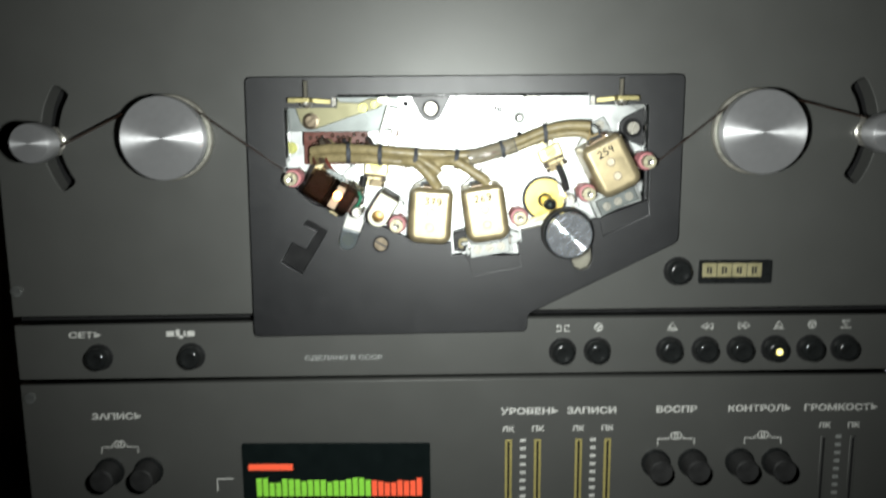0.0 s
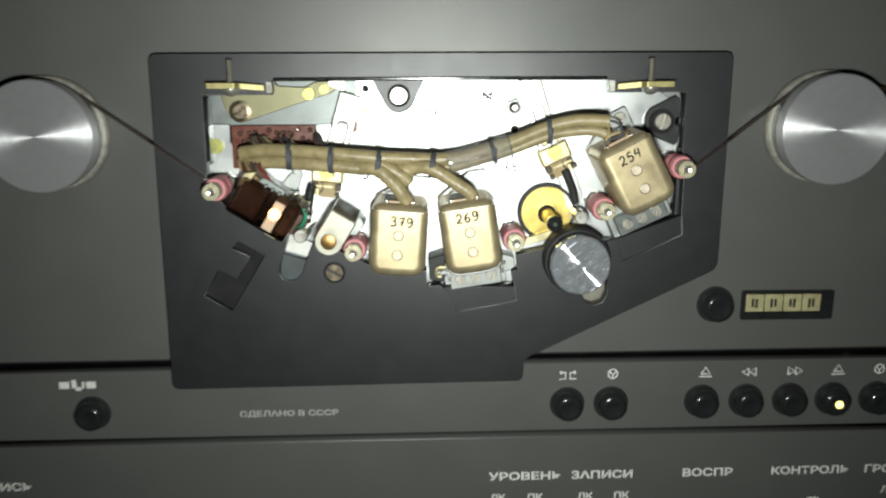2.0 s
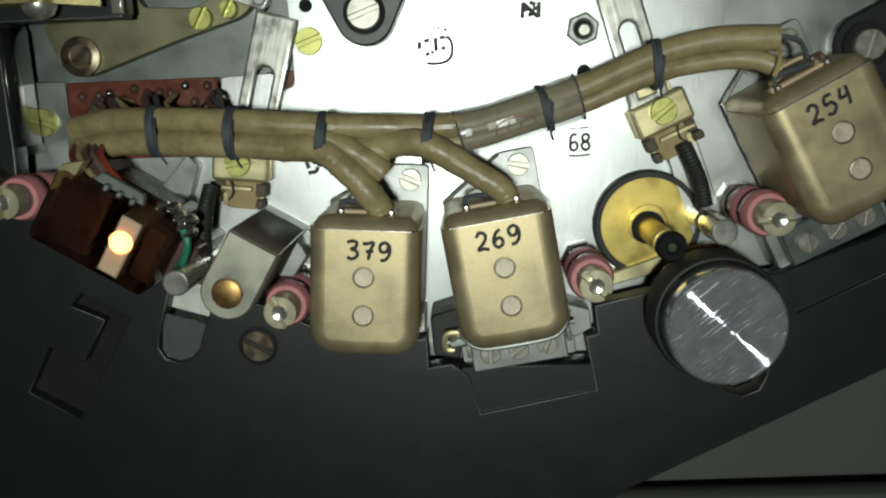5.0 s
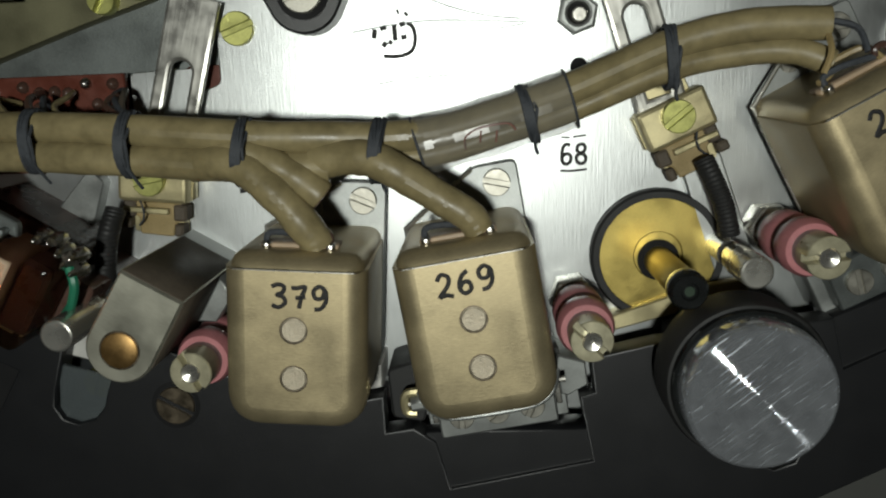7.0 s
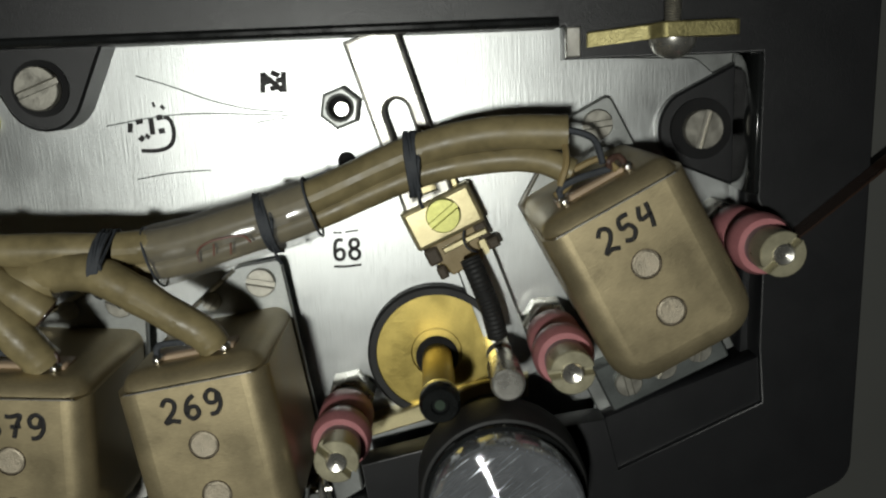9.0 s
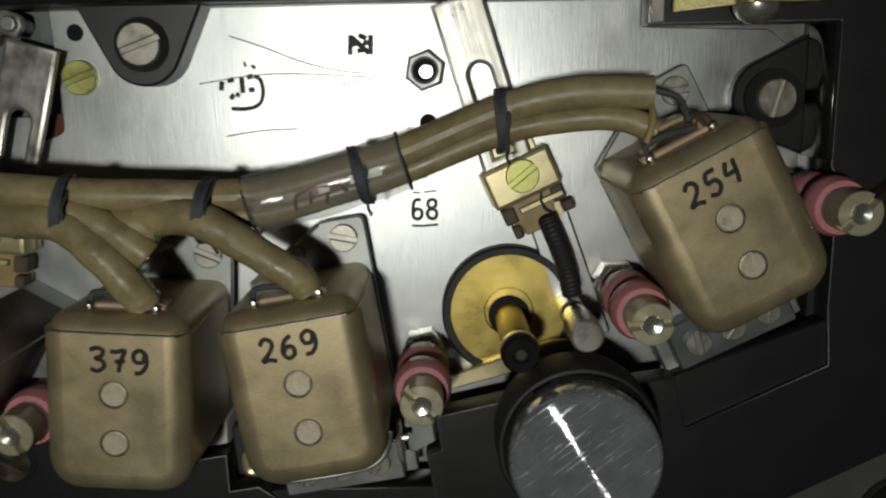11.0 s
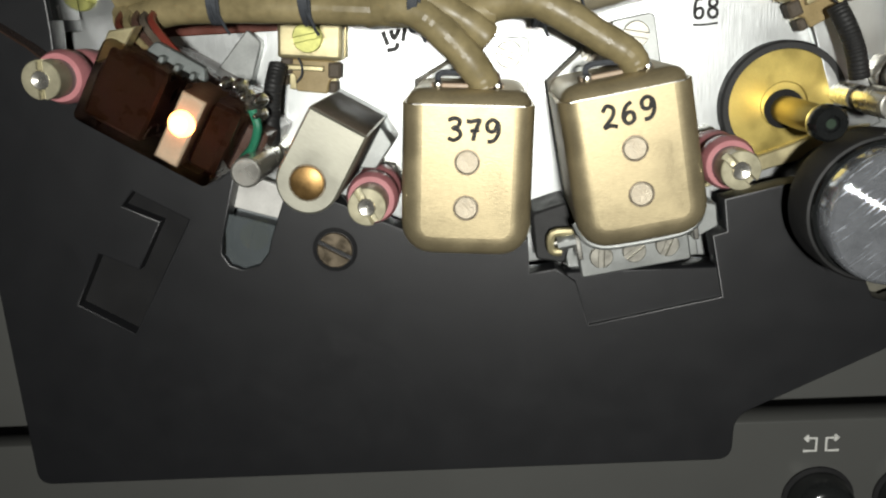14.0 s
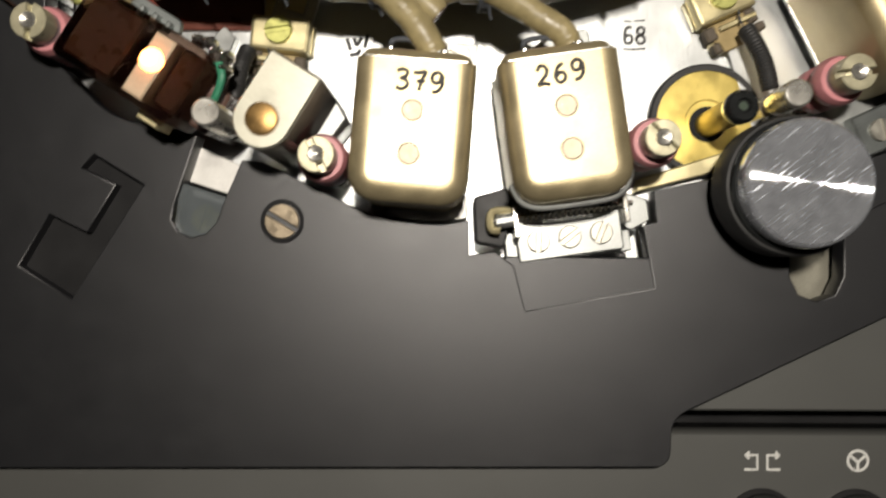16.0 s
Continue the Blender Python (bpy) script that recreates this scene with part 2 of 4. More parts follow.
    bmesh.ops.recalc_face_normals(bm, faces=bm.faces)
    me = bpy.data.meshes.new(name)
    bm.to_mesh(me)
    bm.free()
    me.materials.append(mat)
    me.shade_smooth()
    me.set_sharp_from_angle(angle=radians(35))
    for face in me.polygons:
        if abs(face.normal.z) > 0.999:
            face.use_smooth = False
    return me


def part(name, bm, mat, parent, label=""):
    root = parent
    while root.parent:
        root = root.parent
    laid(bm, *LAY.get(root.name, (None, 1.0)))
    ob = new(name, mesh_of(name, bm, mat))
    ob.parent = parent
    return tagged(ob, label)


def solo(name, bm, mat, u=0, v=0, h=0, turn=0, label="", category="", group="", kind=""):
    ob = new(name, mesh_of(name, bm, mat))
    ob.matrix_basis = place(u, v, h, turn)
    return tagged(ob, label, category, group, kind)


def B():
    return bmesh.new()


def ccw(pts):
    area = sum(a[0] * b[1] - b[0] * a[1] for a, b in zip(pts, pts[1:] + pts[:1]))
    return list(pts) if area > 0 else list(pts)[::-1]


def inset(pts, d):
    out, n = [], len(pts)
    for i in range(n):
        p, q, r = Vector(pts[i - 1][:2]), Vector(pts[i][:2]), Vector(pts[(i + 1) % n][:2])
        a, b = (q - p).normalized(), (r - q).normalized()
        na, nb = Vector((-a.y, a.x)), Vector((-b.y, b.x))
        m = (na + nb) / max(0.35, 1 + na.dot(nb))
        out.append((q.x + m.x * d, q.y + m.y * d))
    return out


def prism(bm, pts, h0, h1, holes=(), bev=0.0, steps=1):
    """A plate of any outline with holes, its front edges rounded by bev."""
    from mathutils.geometry import tessellate_polygon
    loops = [ccw(pts)] + [ccw(o)[::-1] for o in holes]
    rings = [(0.0, h0)]
    if bev:
        for k in range(steps + 1):
            a = math.pi / 2 * k / steps
            rings.append((bev * (1 - math.cos(a)), h1 - bev + bev * math.sin(a)))
    else:
        rings.append((0.0, h1))
    bottoms, tops = [], []
    for loop in loops:
        last = None
        for d, h in rings:
            vs = [bm.verts.new((x, y, h)) for x, y in (inset(loop, d) if d else loop)]
            if last:
                for i in range(len(vs)):
                    j = (i + 1) % len(vs)
                    bm.faces.new((last[i], last[j], vs[j], vs[i]))
            else:
                bottoms.append(vs)
            last = vs
        tops.append(last)
    for group, flip in ((tops, False), (bottoms, True)):
        if len(group) == 1:
            bm.faces.new(group[0][::-1] if flip else group[0])
        else:
            flat = [v for g in group for v in g]
            for tri in tessellate_polygon([[v.co for v in g] for g in group]):
                try:
                    bm.faces.new([flat[i] for i in tri])
                except ValueError:
                    pass
    return bm


def rrect(w, h, r, n=5, cu=0.0, cv=0.0):
    out = []
    for sx, sy, a0 in ((1, 1, 0), (-1, 1, 90), (-1, -1, 180), (1, -1, 270)):
        for k in range(n + 1):
            a = radians(a0 + 90 * k / n)
            out.append((cu + sx * (w / 2 - r) + r * math.cos(a), cv + sy * (h / 2 - r) + r * math.sin(a)))
    return out


def rounded(pts, r, n=4):
    """The outline with its corners rounded."""
    out, m = [], len(pts)
    for i in range(m):
        p, q, s = Vector(pts[i - 1]), Vector(pts[i]), Vector(pts[(i + 1) % m])
        a, b = p - q, s - q
        d = min(r, a.length * 0.45, b.length * 0.45)
        a, b = q + a.normalized() * d, q + b.normalized() * d
        for k in range(n + 1):
            t = k / n
            c = (1 - t) ** 2 * a + 2 * t * (1 - t) * q + t * t * b
            out.append((c.x, c.y))
    return out


def disc(u, v, r, n=28):
    return [(u + r * math.cos(2 * math.pi * k / n), v + r * math.sin(2 * math.pi * k / n)) for k in range(n)]


def box(bm, u0, u1, v0, v1, h0, h1, bev=0.3):
    return prism(bm, [(u0, v0), (u1, v0), (u1, v1), (u0, v1)], h0, h1, bev=bev)


def lathe(bm, prof, u=0.0, v=0.0, seg=32):
    last = None
    for r, h in prof:
        if r < 1e-6:
            vs = [bm.verts.new((u, v, h))]
        else:
            vs = [bm.verts.new((x, y, h)) for x, y in disc(u, v, r, seg)]
        if last:
            for i in range(seg):
                j = (i + 1) % seg
                if len(last) == 1 and len(vs) > 1:
                    bm.faces.new((last[0], vs[j], vs[i]))
                elif len(vs) == 1 and len(last) > 1:
                    bm.faces.new((last[i], last[j], vs[0]))
                elif len(vs) > 1:
                    bm.faces.new((last[i], last[j], vs[j], vs[i]))
        last = vs
    return bm


def can(bm, u, v, h0, h1, r, bev=0.3, seg=32):
    return lathe(bm, [(0, h0), (r, h0), (r, h1 - bev), (r - bev * 0.3, h1 - bev * 0.3), (r - bev, h1), (0, h1)], u, v, seg)


def smooth_line(pts, n=6):
    pts = [Vector(p) for p in pts]
    if len(pts) < 3:
        return pts
    out = []
    for i in range(len(pts) - 1):
        p0, p1, p2, p3 = pts[max(i - 1, 0)], pts[i], pts[i + 1], pts[min(i + 2, len(pts) - 1)]
        for k in range(n):
            t = k / n
            out.append(0.5 * (2 * p1 + (p2 - p0) * t + (2 * p0 - 5 * p1 + 4 * p2 - p3) * t * t + (3 * p1 - p0 - 3 * p2 + p3) * t ** 3))
    return out + [pts[-1]]


def sweep(bm, pts, r, seg=12, n=6, flat=1.0):
    """A tube along a smooth line; r may be a function of the way from 0 to 1. flat squeezes it along h."""
    line = smooth_line(pts, n)
    last, up = None, Vector((0, 0, 1))
    for i, p in enumerate(line):
        d = (line[min(i + 1, len(line) - 1)] - line[max(i - 1, 0)]).normalized()
        side = d.cross(up)
        side = side.normalized() if side.length > 1e-3 else Vector((1, 0, 0))
        top = side.cross(d).normalized()
        rad = r(i / (len(line) - 1)) if callable(r) else r
        vs = [bm.verts.new(p + rad * (math.cos(a) * side + flat * math.sin(a) * top)) for a in (2 * math.pi * k / seg for k in range(seg))]
        if last:
            for k in range(seg):
                bm.faces.new((last[k], last[(k + 1) % seg], vs[(k + 1) % seg], vs[k]))
        else:
            bm.faces.new(vs[::-1])
        last = vs
    bm.faces.new(last)
    return bm


def hexagon(u, v, r, turn=0):
    return [(u + r * math.cos(radians(60 * k + turn)), v + r * math.sin(radians(60 * k + turn))) for k in range(6)]


def slotted(bm, u, v, h, r, turn=30, tall=1.2, gap=0.45):
    """A screw head: a disc with two raised halves and a slot between them."""
    lathe(bm, [(0, h), (r, h), (r, h + tall * 0.5), (0, h + tall * 0.5)], u, v, 24)
    for s in (0, 180):
        pts = []
        a0 = math.asin(gap / r)
        for k in range(11):
            a = a0 + (math.pi - 2 * a0) * k / 10
            c, q = math.cos(a) * r, math.sin(a) * r
            t = radians(turn + s)
            pts.append((u + c * math.cos(t) - q * math.sin(t), v + c * math.sin(t) + q * math.cos(t)))
        prism(bm, pts, h + tall * 0.4, h + tall, bev=0.15)
    return bm


def lettering(parent, text, u0, u1, v0, v1, h, mat=None, name="lettering"):
    """Words fitted into the given span."""
    cu = bpy.data.curves.new(name, "FONT")
    cu.body, cu.size, cu.resolution_u = text, 1.0, 3
    cu.offset = 0.03
    tmp = bpy.data.objects.new(name, cu)
    me = bpy.data.meshes.new_from_object(tmp)
    bpy.data.objects.remove(tmp)
    xs, ys = [v.co.x for v in me.vertices], [v.co.y for v in me.vertices]
    for v in me.vertices:
        v.co = ((u0 + (v.co.x - min(xs)) / (max(xs) - min(xs)) * (u1 - u0)) * 0.001, (v0 + (v.co.y - min(ys)) / (max(ys) - min(ys)) * (v1 - v0)) * 0.001, h * 0.001)
    lay = LAY.get(parent.name, (None, 1.0))[0]
    for v in me.vertices:
        if lay:
            x, y = lay(v.co.x * 1000, v.co.y * 1000)
            v.co.x, v.co.y = x * 0.001, y * 0.001
    me.materials.append(mat or PRINT)
    ob = new(name, me)
    ob.parent = parent
    return ob


# ---- the room ----
def room_box(name, x0, x1, y0, y1, z0, z1, mat, label):
    bm = B()
    bmesh.ops.create_cube(bm, size=1000)
    for v in bm.verts:
        v.co = ((x0 if v.co.x < 0 else x1) * 1000, (y0 if v.co.y < 0 else y1) * 1000, (z0 if v.co.z < 0 else z1) * 1000)
    ob = new(name, mesh_of(name, bm, mat))
    return tagged(ob, label, name.split("_")[0], kind="structure")


room_box("wall_north", -1.6, 1.6, 0.26, 0.34, -0.8, 1.8, WALL, "plain beige wall behind the tape deck")
room_box("wall_south", -1.6, 1.6, -2.3, -2.2, -0.8, 1.8, WALL, "plain beige wall of the dark room")
room_box("wall_west", -1.7, -1.6, -2.2, 0.26, -0.8, 1.8, WALL, "plain beige wall of the dark room")
room_box("wall_east", 1.6, 1.7, -2.2, 0.26, -0.8, 1.8, WALL, "plain beige wall of the dark room")
room_box("ceiling", -1.6, 1.6, -2.2, 0.26, 1.8, 1.9, WALL, "plain ceiling of the dark room")
room_box("floor", -1.6, 1.6, -2.2, 0.26, -0.9, -0.8, CABINET, "dark floor of the room")
room_box("shelf", -0.6, 0.6, -0.02, 0.26, -0.8, 0.0, CABINET, "dark cabinet that carries the tape deck")

# ---- the deck's front ----
W2 = 239.5
LEAN = 0.0074


def leaning(u, v):
    return u, v + LEAN * u


def arc_slot(cu, cv, rad, a0, a1, half, n=10):
    out = []
    for k in range(n + 1):
        a = radians(a0 + (a1 - a0) * k / n)
        out.append((cu + (rad + half) * math.cos(a), cv + (rad + half) * math.sin(a)))
    for k in range(n + 1):
        a = radians(a1 + (a0 - a1) * k / n)
        out.append((cu + (rad - half) * math.cos(a), cv + (rad - half) * math.sin(a)))
    return rounded(out, 2.5, 2)


solo("cabinet_body", prism(B(), [(-242, 0), (242, 0), (242, 480), (-242, 480)], -190, -12.5, bev=1.0), RECESS,
     label="black painted body of the tape deck", category="tape deck", kind="structure")
top_holes = [arc_slot(-168, 280, 43, 144, 216, 4.5), arc_slot(168, 281, 43, 36, -36, 4.5), [(-97, 303.5), (102, 303.5), (103, 225), (72, 206), (-97, 205)]]
panel_top = solo("panel_top", prism(B(), [leaning(-W2, 187.1), leaning(W2, 187.1), (W2, 478), (-W2, 478)], -12, -1, holes=top_holes, bev=0.4), PANEL,
                 label="dark grey painted metal front panel of a tape deck", category="panel", kind="structure")
panel_strip = solo("panel_strip", prism(B(), [leaning(-W2, 151.8), leaning(W2, 151.8), leaning(W2, 182.5), leaning(-W2, 182.5)], -12, -1, bev=0.4), PANEL,
                   label="dark grey strip panel with round push buttons", category="panel", kind="structure")
panel_low = solo("panel_low", prism(B(), [(-W2, 3.0), (W2, 3.0), leaning(W2, 149.1), leaning(-W2, 149.1)], -12, -1, bev=0.4), PANEL,
                 label="dark grey lower panel with white lettering", category="panel", kind="structure")
LAY[panel_strip.name] = (leaning, 1.0)
LAY[panel_low.name] = (leaning, 1.0)

# ---- mounting plate and cover ----
plate_line = [(-31, 302), (-30.4, 287.5), (-30.4, 280.2), (-34.4, 278.6), (-34.6, 283.0), (-46.2, 282.6), (-46.4, 275.5), (-80, 275.5), (-80, 283), (-91.5, 283), (-91.5, 209), (70, 209), (97, 232), (98, 286), (95.5, 288.6), (88.2, 294.8), (67, 295.6), (67, 302)]
plate = thing("mounting_plate", 0, 0, PLATE - 2, label="brushed aluminium mounting plate with stamped marks", category="plate", lay=on_plate)
part("sheet", prism(B(), rounded(plate_line, 0.8, 2), 0, 2, bev=0.15), ALU, plate)
# the weak light at the upper left is put into this sheet's dark colour
solo("steel_sheet", laid(prism(B(), [(-93, 282), (-30, 281), (-30, 303), (-93, 303)], PLATE - 4, PLATE - 2.4), on_plate), SHADEDZINC,
     label="zinc-plated steel sheet behind the lever, coloured darker for shade", category="plate")
solo("steel_strip", laid(prism(B(), [(60, 294), (97, 280), (97, 303), (60, 303)], PLATE - 4, PLATE - 2.4), on_plate), STEEL,
     label="dull steel sheet behind the plate's corner", category="plate")

cover_line = [(-107, 310), (113.0, 310), (113.0, 226.0), (35.7, 188.6), (35.5, 179.2), (-108.5, 177.2)]
window = [(-62, 294.8), (-62, 300), (66, 300), (66, 295.2), (95.6, 295.2), (95.6, 273.0), (96.8, 271.0), (96.8, 249.6)]
window += [(97.6, 240.0), (74.2, 229.4), (72.0, 238.4), (58, 236.5), (43.0, 234.8), (31.9, 232.4), (32.6, 226.3), (30.0, 225.6), (32.2, 213.7), (7.1, 208.9), (4.8, 217.7), (1.0, 220.4), (-3.9, 219.7), (-4.0, 226.4)]
window += [(-9, 225.6), (-13.4, 225.7), (-19, 226.3), (-24.4, 227.8), (-33.4, 232.1), (-44.7, 237.5), (-48.7, 237.8), (-52.6, 228.6), (-53.5, 225.8), (-55.6, 223.4), (-58.6, 222.6), (-61.2, 223.6), (-62.5, 226.0), (-62.0, 229.0), (-57.6, 242.4)]
window += [(-61.5, 243.7), (-66.7, 244.8), (-71.0, 245.2), (-74.6, 246.5), (-77.6, 248.6), (-80.4, 251.4), (-84.0, 255.0), (-88.6, 259.0), (-88.0, 268.0), (-88.0, 294.8)]
claw = [(-80.5, 236.0), (-77.9, 238.7), (-68.0, 232.8), (-82.0, 210.4), (-92.5, 216.8), (-86.6, 226.9), (-79.1, 223.4), (-73.5, 232.7)]
slot = [(58.3, 224), (58.3, 216.2), (60.0, 212.6), (63.5, 211.3), (67.0, 212.6), (68.7, 216.2), (68.7, 224)]
cover = thing("head_cover", 0, 0, 0, label="black moulded plastic frame round the tape heads", category="cover", lay=on_cover)
frame_part = part("frame", prism(B(), rounded(cover_line, 3.2, 5), -1, 4.0, holes=[window, claw, slot], bev=0.25, steps=2), COVER, cover)
part("upper_wall", prism(B(), [(-62, 300.1), (66, 300.1), (66, 303.0), (-62, 303.0)], PLATE, -1), COVER, cover)
part("upper_lip", sweep(B(), [(-61, 300.5, 4.0), (-20, 300.6, 4.1), (20, 300.6, 4.1), (65, 300.6, 4.0)], 0.75, 10, 4), BUTTON, cover, "glossy black lip of the opening")
part("side_wall", prism(B(), [(95.7, 240), (98.5, 240), (98.5, 297), (95.7, 297)], PLATE, -1), COVER, cover)
part("side_wall", prism(B(), [(-91.0, 268), (-88.2, 268), (-88.2, 297), (-91.0, 297)], PLATE, -1), COVER, cover)
part("recess_floor", box(B(), 3, 34, 207, 219.5, -3, 3.3), COVER, cover)
part("recess_floor", prism(B(), [(71.5, 238), (98.5, 248), (99, 239), (74, 227.5)], -3, 3.2), COVER, cover)
# floor of the claw slot: its shade is put into the near-black colour
part("recess_floor", prism(B(), inset(ccw(claw), -1.5), -3.0, 1.2), RECESS, cover, "slot floor coloured near black for its shade")
part("slot_floor", prism(B(), [(-64, 221), (-52, 221), (-49.8, 231.5), (-63, 235.5)], PLATE, -7.6), material("dim_blue_steel", (0.22, 0.24, 0.25), 0.42, 0.6, 0.2, 150), cover, "dim steel seen in a slot")
part("slot_floor", prism(B(), [(57, 210), (70, 210), (70, 226), (57, 226)], PLATE, -4.0), material("dim_grey_steel", (0.22, 0.21, 0.17), 0.5, 0.6, 0.2, 150), cover, "dim steel seen in a slot")
tab = [(-14.2 + 6.3 * math.cos(radians(a)), 293.6 + 6.3 * math.sin(radians(a))) for a in range(200, 341, 14)]
tabs = thing("cover_tab", 0, 0, 0, label="black plastic tab with a slotted screw", category="tab", group="cover tabs")
part("tab", prism(B(), tab + [(-4.0, 300.5), (-24.6, 300.5)], PLATE, -2.2, bev=0.4), COVER, tabs)
part("washer", lathe(B(), [(0, -2.2), (4.4, -2.2), (4.4, -1.8), (0, -1.8)], -14.2, 294.0), RECESS, tabs)
part("screw", slotted(B(), -14.2, 294.0, -1.8, 3.4, 20, 1.5), GREYSCREW, tabs)
tab = [(90.4 + 6.9 * math.cos(radians(a)), 283.3 + 6.9 * math.sin(radians(a))) for a in range(125, 236, 11)]
tabs = thing("cover_tab", 0, 0, 0, label="black triangular plastic tab with a brass screw", category="tab", group="cover tabs")
part("tab", prism(B(), tab + [(96.4, 273.5), (96.4, 293.8)], PLATE, -6.0, bev=0.4), COVER, tabs)
part("washer", lathe(B(), [(0, -6.0), (5.0, -6.0), (5.0, -5.2), (0, -5.2)], 90.4, 283.3), RECESS, tabs)
part("screw", slotted(B(), 90.4, 283.3, -5.2, 3.2, 75, 1.5), GREYSCREW, tabs)


def screw(name, parent, u, v, h, r, mat, turn=30, tall=1.2):
    return part(name, slotted(B(), u, v, h, r, turn, tall), mat, parent)


screw("screw", cover, -40.6, 225.9, 3.2, 3.4, BROWNSCREW, -30, 1.4)
part("screw_rim", lathe(B(), [(3.5, 3.8), (4.3, 3.8), (4.3, 4.08), (3.5, 4.08), (3.5, 3.8)], -40.6, 225.9), RECESS, cover)
screw("screw", cover, -58.8, 226.6, -7.6, 3.0, SCREW, 70, 1.8)
part("slot_pane", prism(B(), [(-62.6, 221.8), (-53.0, 221.8), (-51.4, 230.4), (-61.2, 233.4)], 1.6, 2.6), PANE, cover, "smoky glossy pane in a slot")
part("slot_tongue", prism(B(), [(-61.0, 234.0), (-51.2, 231.0), (-48.9, 236.6), (-58.8, 241.0)], -2.0, -0.6, bev=0.2), PALERIM, cover, "pale plated tongue in a slot")

def stamp_mark(line, wide=0.3):
    part("stamp_bar", sweep(B(), [(u, v, 2.0) for u, v in line], wide, 6, 4, 0.12), INK, plate, "smudged black ink")


# a worn rubber-stamp frame with unreadable marks, and another near the top edge
for line in ([(-1.9, 283.6), (0.4, 283.5), (2.3, 283.9), (3.3, 284.9), (3.6, 286.6), (3.2, 288.3), (2.2, 288.9)],
             [(-3.4, 286.6), (-3.2, 288.1)], [(-2.3, 288.2), (-1.2, 288.4)], [(-2.0, 285.2), (-1.3, 285.9)], [(-0.9, 285.6), (-0.4, 286.1)],
             [(0.2, 286.1), (0.1, 288.7)], [(1.0, 288.7), (2.0, 288.9)], [(1.2, 286.6), (2.2, 286.7)], [(0.6, 290.8), (1.0, 290.9)], [(2.0, 290.2), (2.4, 290.6)],
             [(18.4, 292.0), (18.6, 295.2)], [(18.6, 295.0), (21.6, 292.2)], [(21.8, 292.0), (21.9, 295.2)], [(19.6, 292.6), (20.6, 292.8)], [(19.9, 295.2), (21.2, 294.6)], [(18.8, 293.6), (20.2, 294.0)], [(20.6, 293.8), (21.6, 294.0)],
             [(-29.3, 264.8), (-28.5, 262.3)], [(-28.7, 261.3), (-27.0, 261.6), (-26.6, 262.6)], [(-27.8, 264.9), (-27.2, 263.4), (-26.2, 265.1)], [(-25.6, 262.8), (-25.0, 265.6)]):
    stamp_mark(line, 0.34 if len(line) > 4 else 0.42)
for x, strokes in ((28.2, [[(1.5, 3.3), (0.7, 3.4), (0.2, 2.7), (0.1, 0.8), (0.5, 0.1), (1.2, 0.1), (1.6, 0.7), (1.5, 1.5), (0.9, 1.8), (0.2, 1.4)]]),
                   (30.7, [[(0.8, 1.8), (0.2, 2.3), (0.3, 3.1), (0.9, 3.4), (1.5, 3.1), (1.5, 2.3), (0.8, 1.8), (0.1, 1.3), (0.2, 0.4), (0.9, 0.0), (1.6, 0.4), (1.6, 1.3), (0.8, 1.8)]])):
    for line in strokes:
        part("stamp_digit", sweep(B(), [(x + p, 264.0 + q, 2.0) for p, q in line], 0.30, 6, 4, 0.15), INK, plate, "stamped black digit")
stamp_mark([(28.0, 262.9), (30.0, 262.8), (32.6, 263.0)], 0.2)
stamp_mark([(28.2, 268.7), (29.6, 268.6)], 0.15)
stamp_mark([(30.2, 268.7), (32.4, 268.9)], 0.15)
part("nut", prism(B(), hexagon(30.8, 289.2, 3.5, 20), 2.0, 4.6, holes=[disc(30.8, 289.2, 1.8, 16)], bev=0.5, steps=2), STEEL, plate)
part("nut_bore", lathe(B(), [(0, 2.02), (1.8, 2.02), (1.8, 2.3), (0, 2.3)], 30.8, 289.2, 20), RECESS, plate, "dark bore of the nut")
part("stud", can(B(), 31.0, 289.0, 2.0, 4.2, 1.35, 0.3, 16), NICKEL, plate)
for u, v, r in ((31.2, 280.6, 1.5), (-26.9, 296.5, 1.4)):
    part("hole", lathe(B(), [(0, 2.02), (r, 2.02), (r, 2.05), (0, 2.05)], u, v, 20), RECESS, plate, "small dark drilled hole")
screw("screw", plate, -26.6, 289.2, 2.0, 2.9, SCREW, 20)
screw("screw", plate, -85.6, 274.5, 2.0, 3.0, SCREW, -25)

for line in ([(-1.5, 295.5), (4, 293.6), (10, 291.2), (16, 289.6), (21.5, 288.9)], [(-7, 287.8), (5.5, 289.2), (22.5, 288.3)], [(17, 287.4), (22, 288.0)], [(-3, 279.0), (3, 279.8), (9, 280.0)]):
    part("scratch", sweep(B(), [(u, v, 2.0) for u, v in line], 0.13, 5, 5, 0.3), SHADEDZINC, plate, "fine dark scratch")

# ---- lever and straps at the top ----
lever = thing("zinc_lever", 0, 0, PLATE - 2.4, label="olive passivated zinc lever with a brass rivet", category="lever", lay=on_plate, tall=2.0)
lever_line = [(-83, 294.5), (-82, 300), (-62, 300), (-61, 297.6), (-50, 297), (-46, 299.2), (-35.7, 299.3), (-40, 294.8), (-55, 290.2), (-74, 283.8), (-77.5, 283.8), (-80.5, 287)]
part("arm", prism(B(), rounded(lever_line, 1.6, 3), 0, 1.6, bev=0.2), OLIVE, lever)
part("bushing", lathe(B(), [(0, 1.6), (4.2, 1.6), (4.2, 2.2), (2.9, 2.4), (2.7, 1.9), (0, 1.9)], -75.2, 288.0), BROWNSCREW, lever)
screw("screw", lever, -48.5, 294.6, 1.6, 2.4, SCREW, 60)
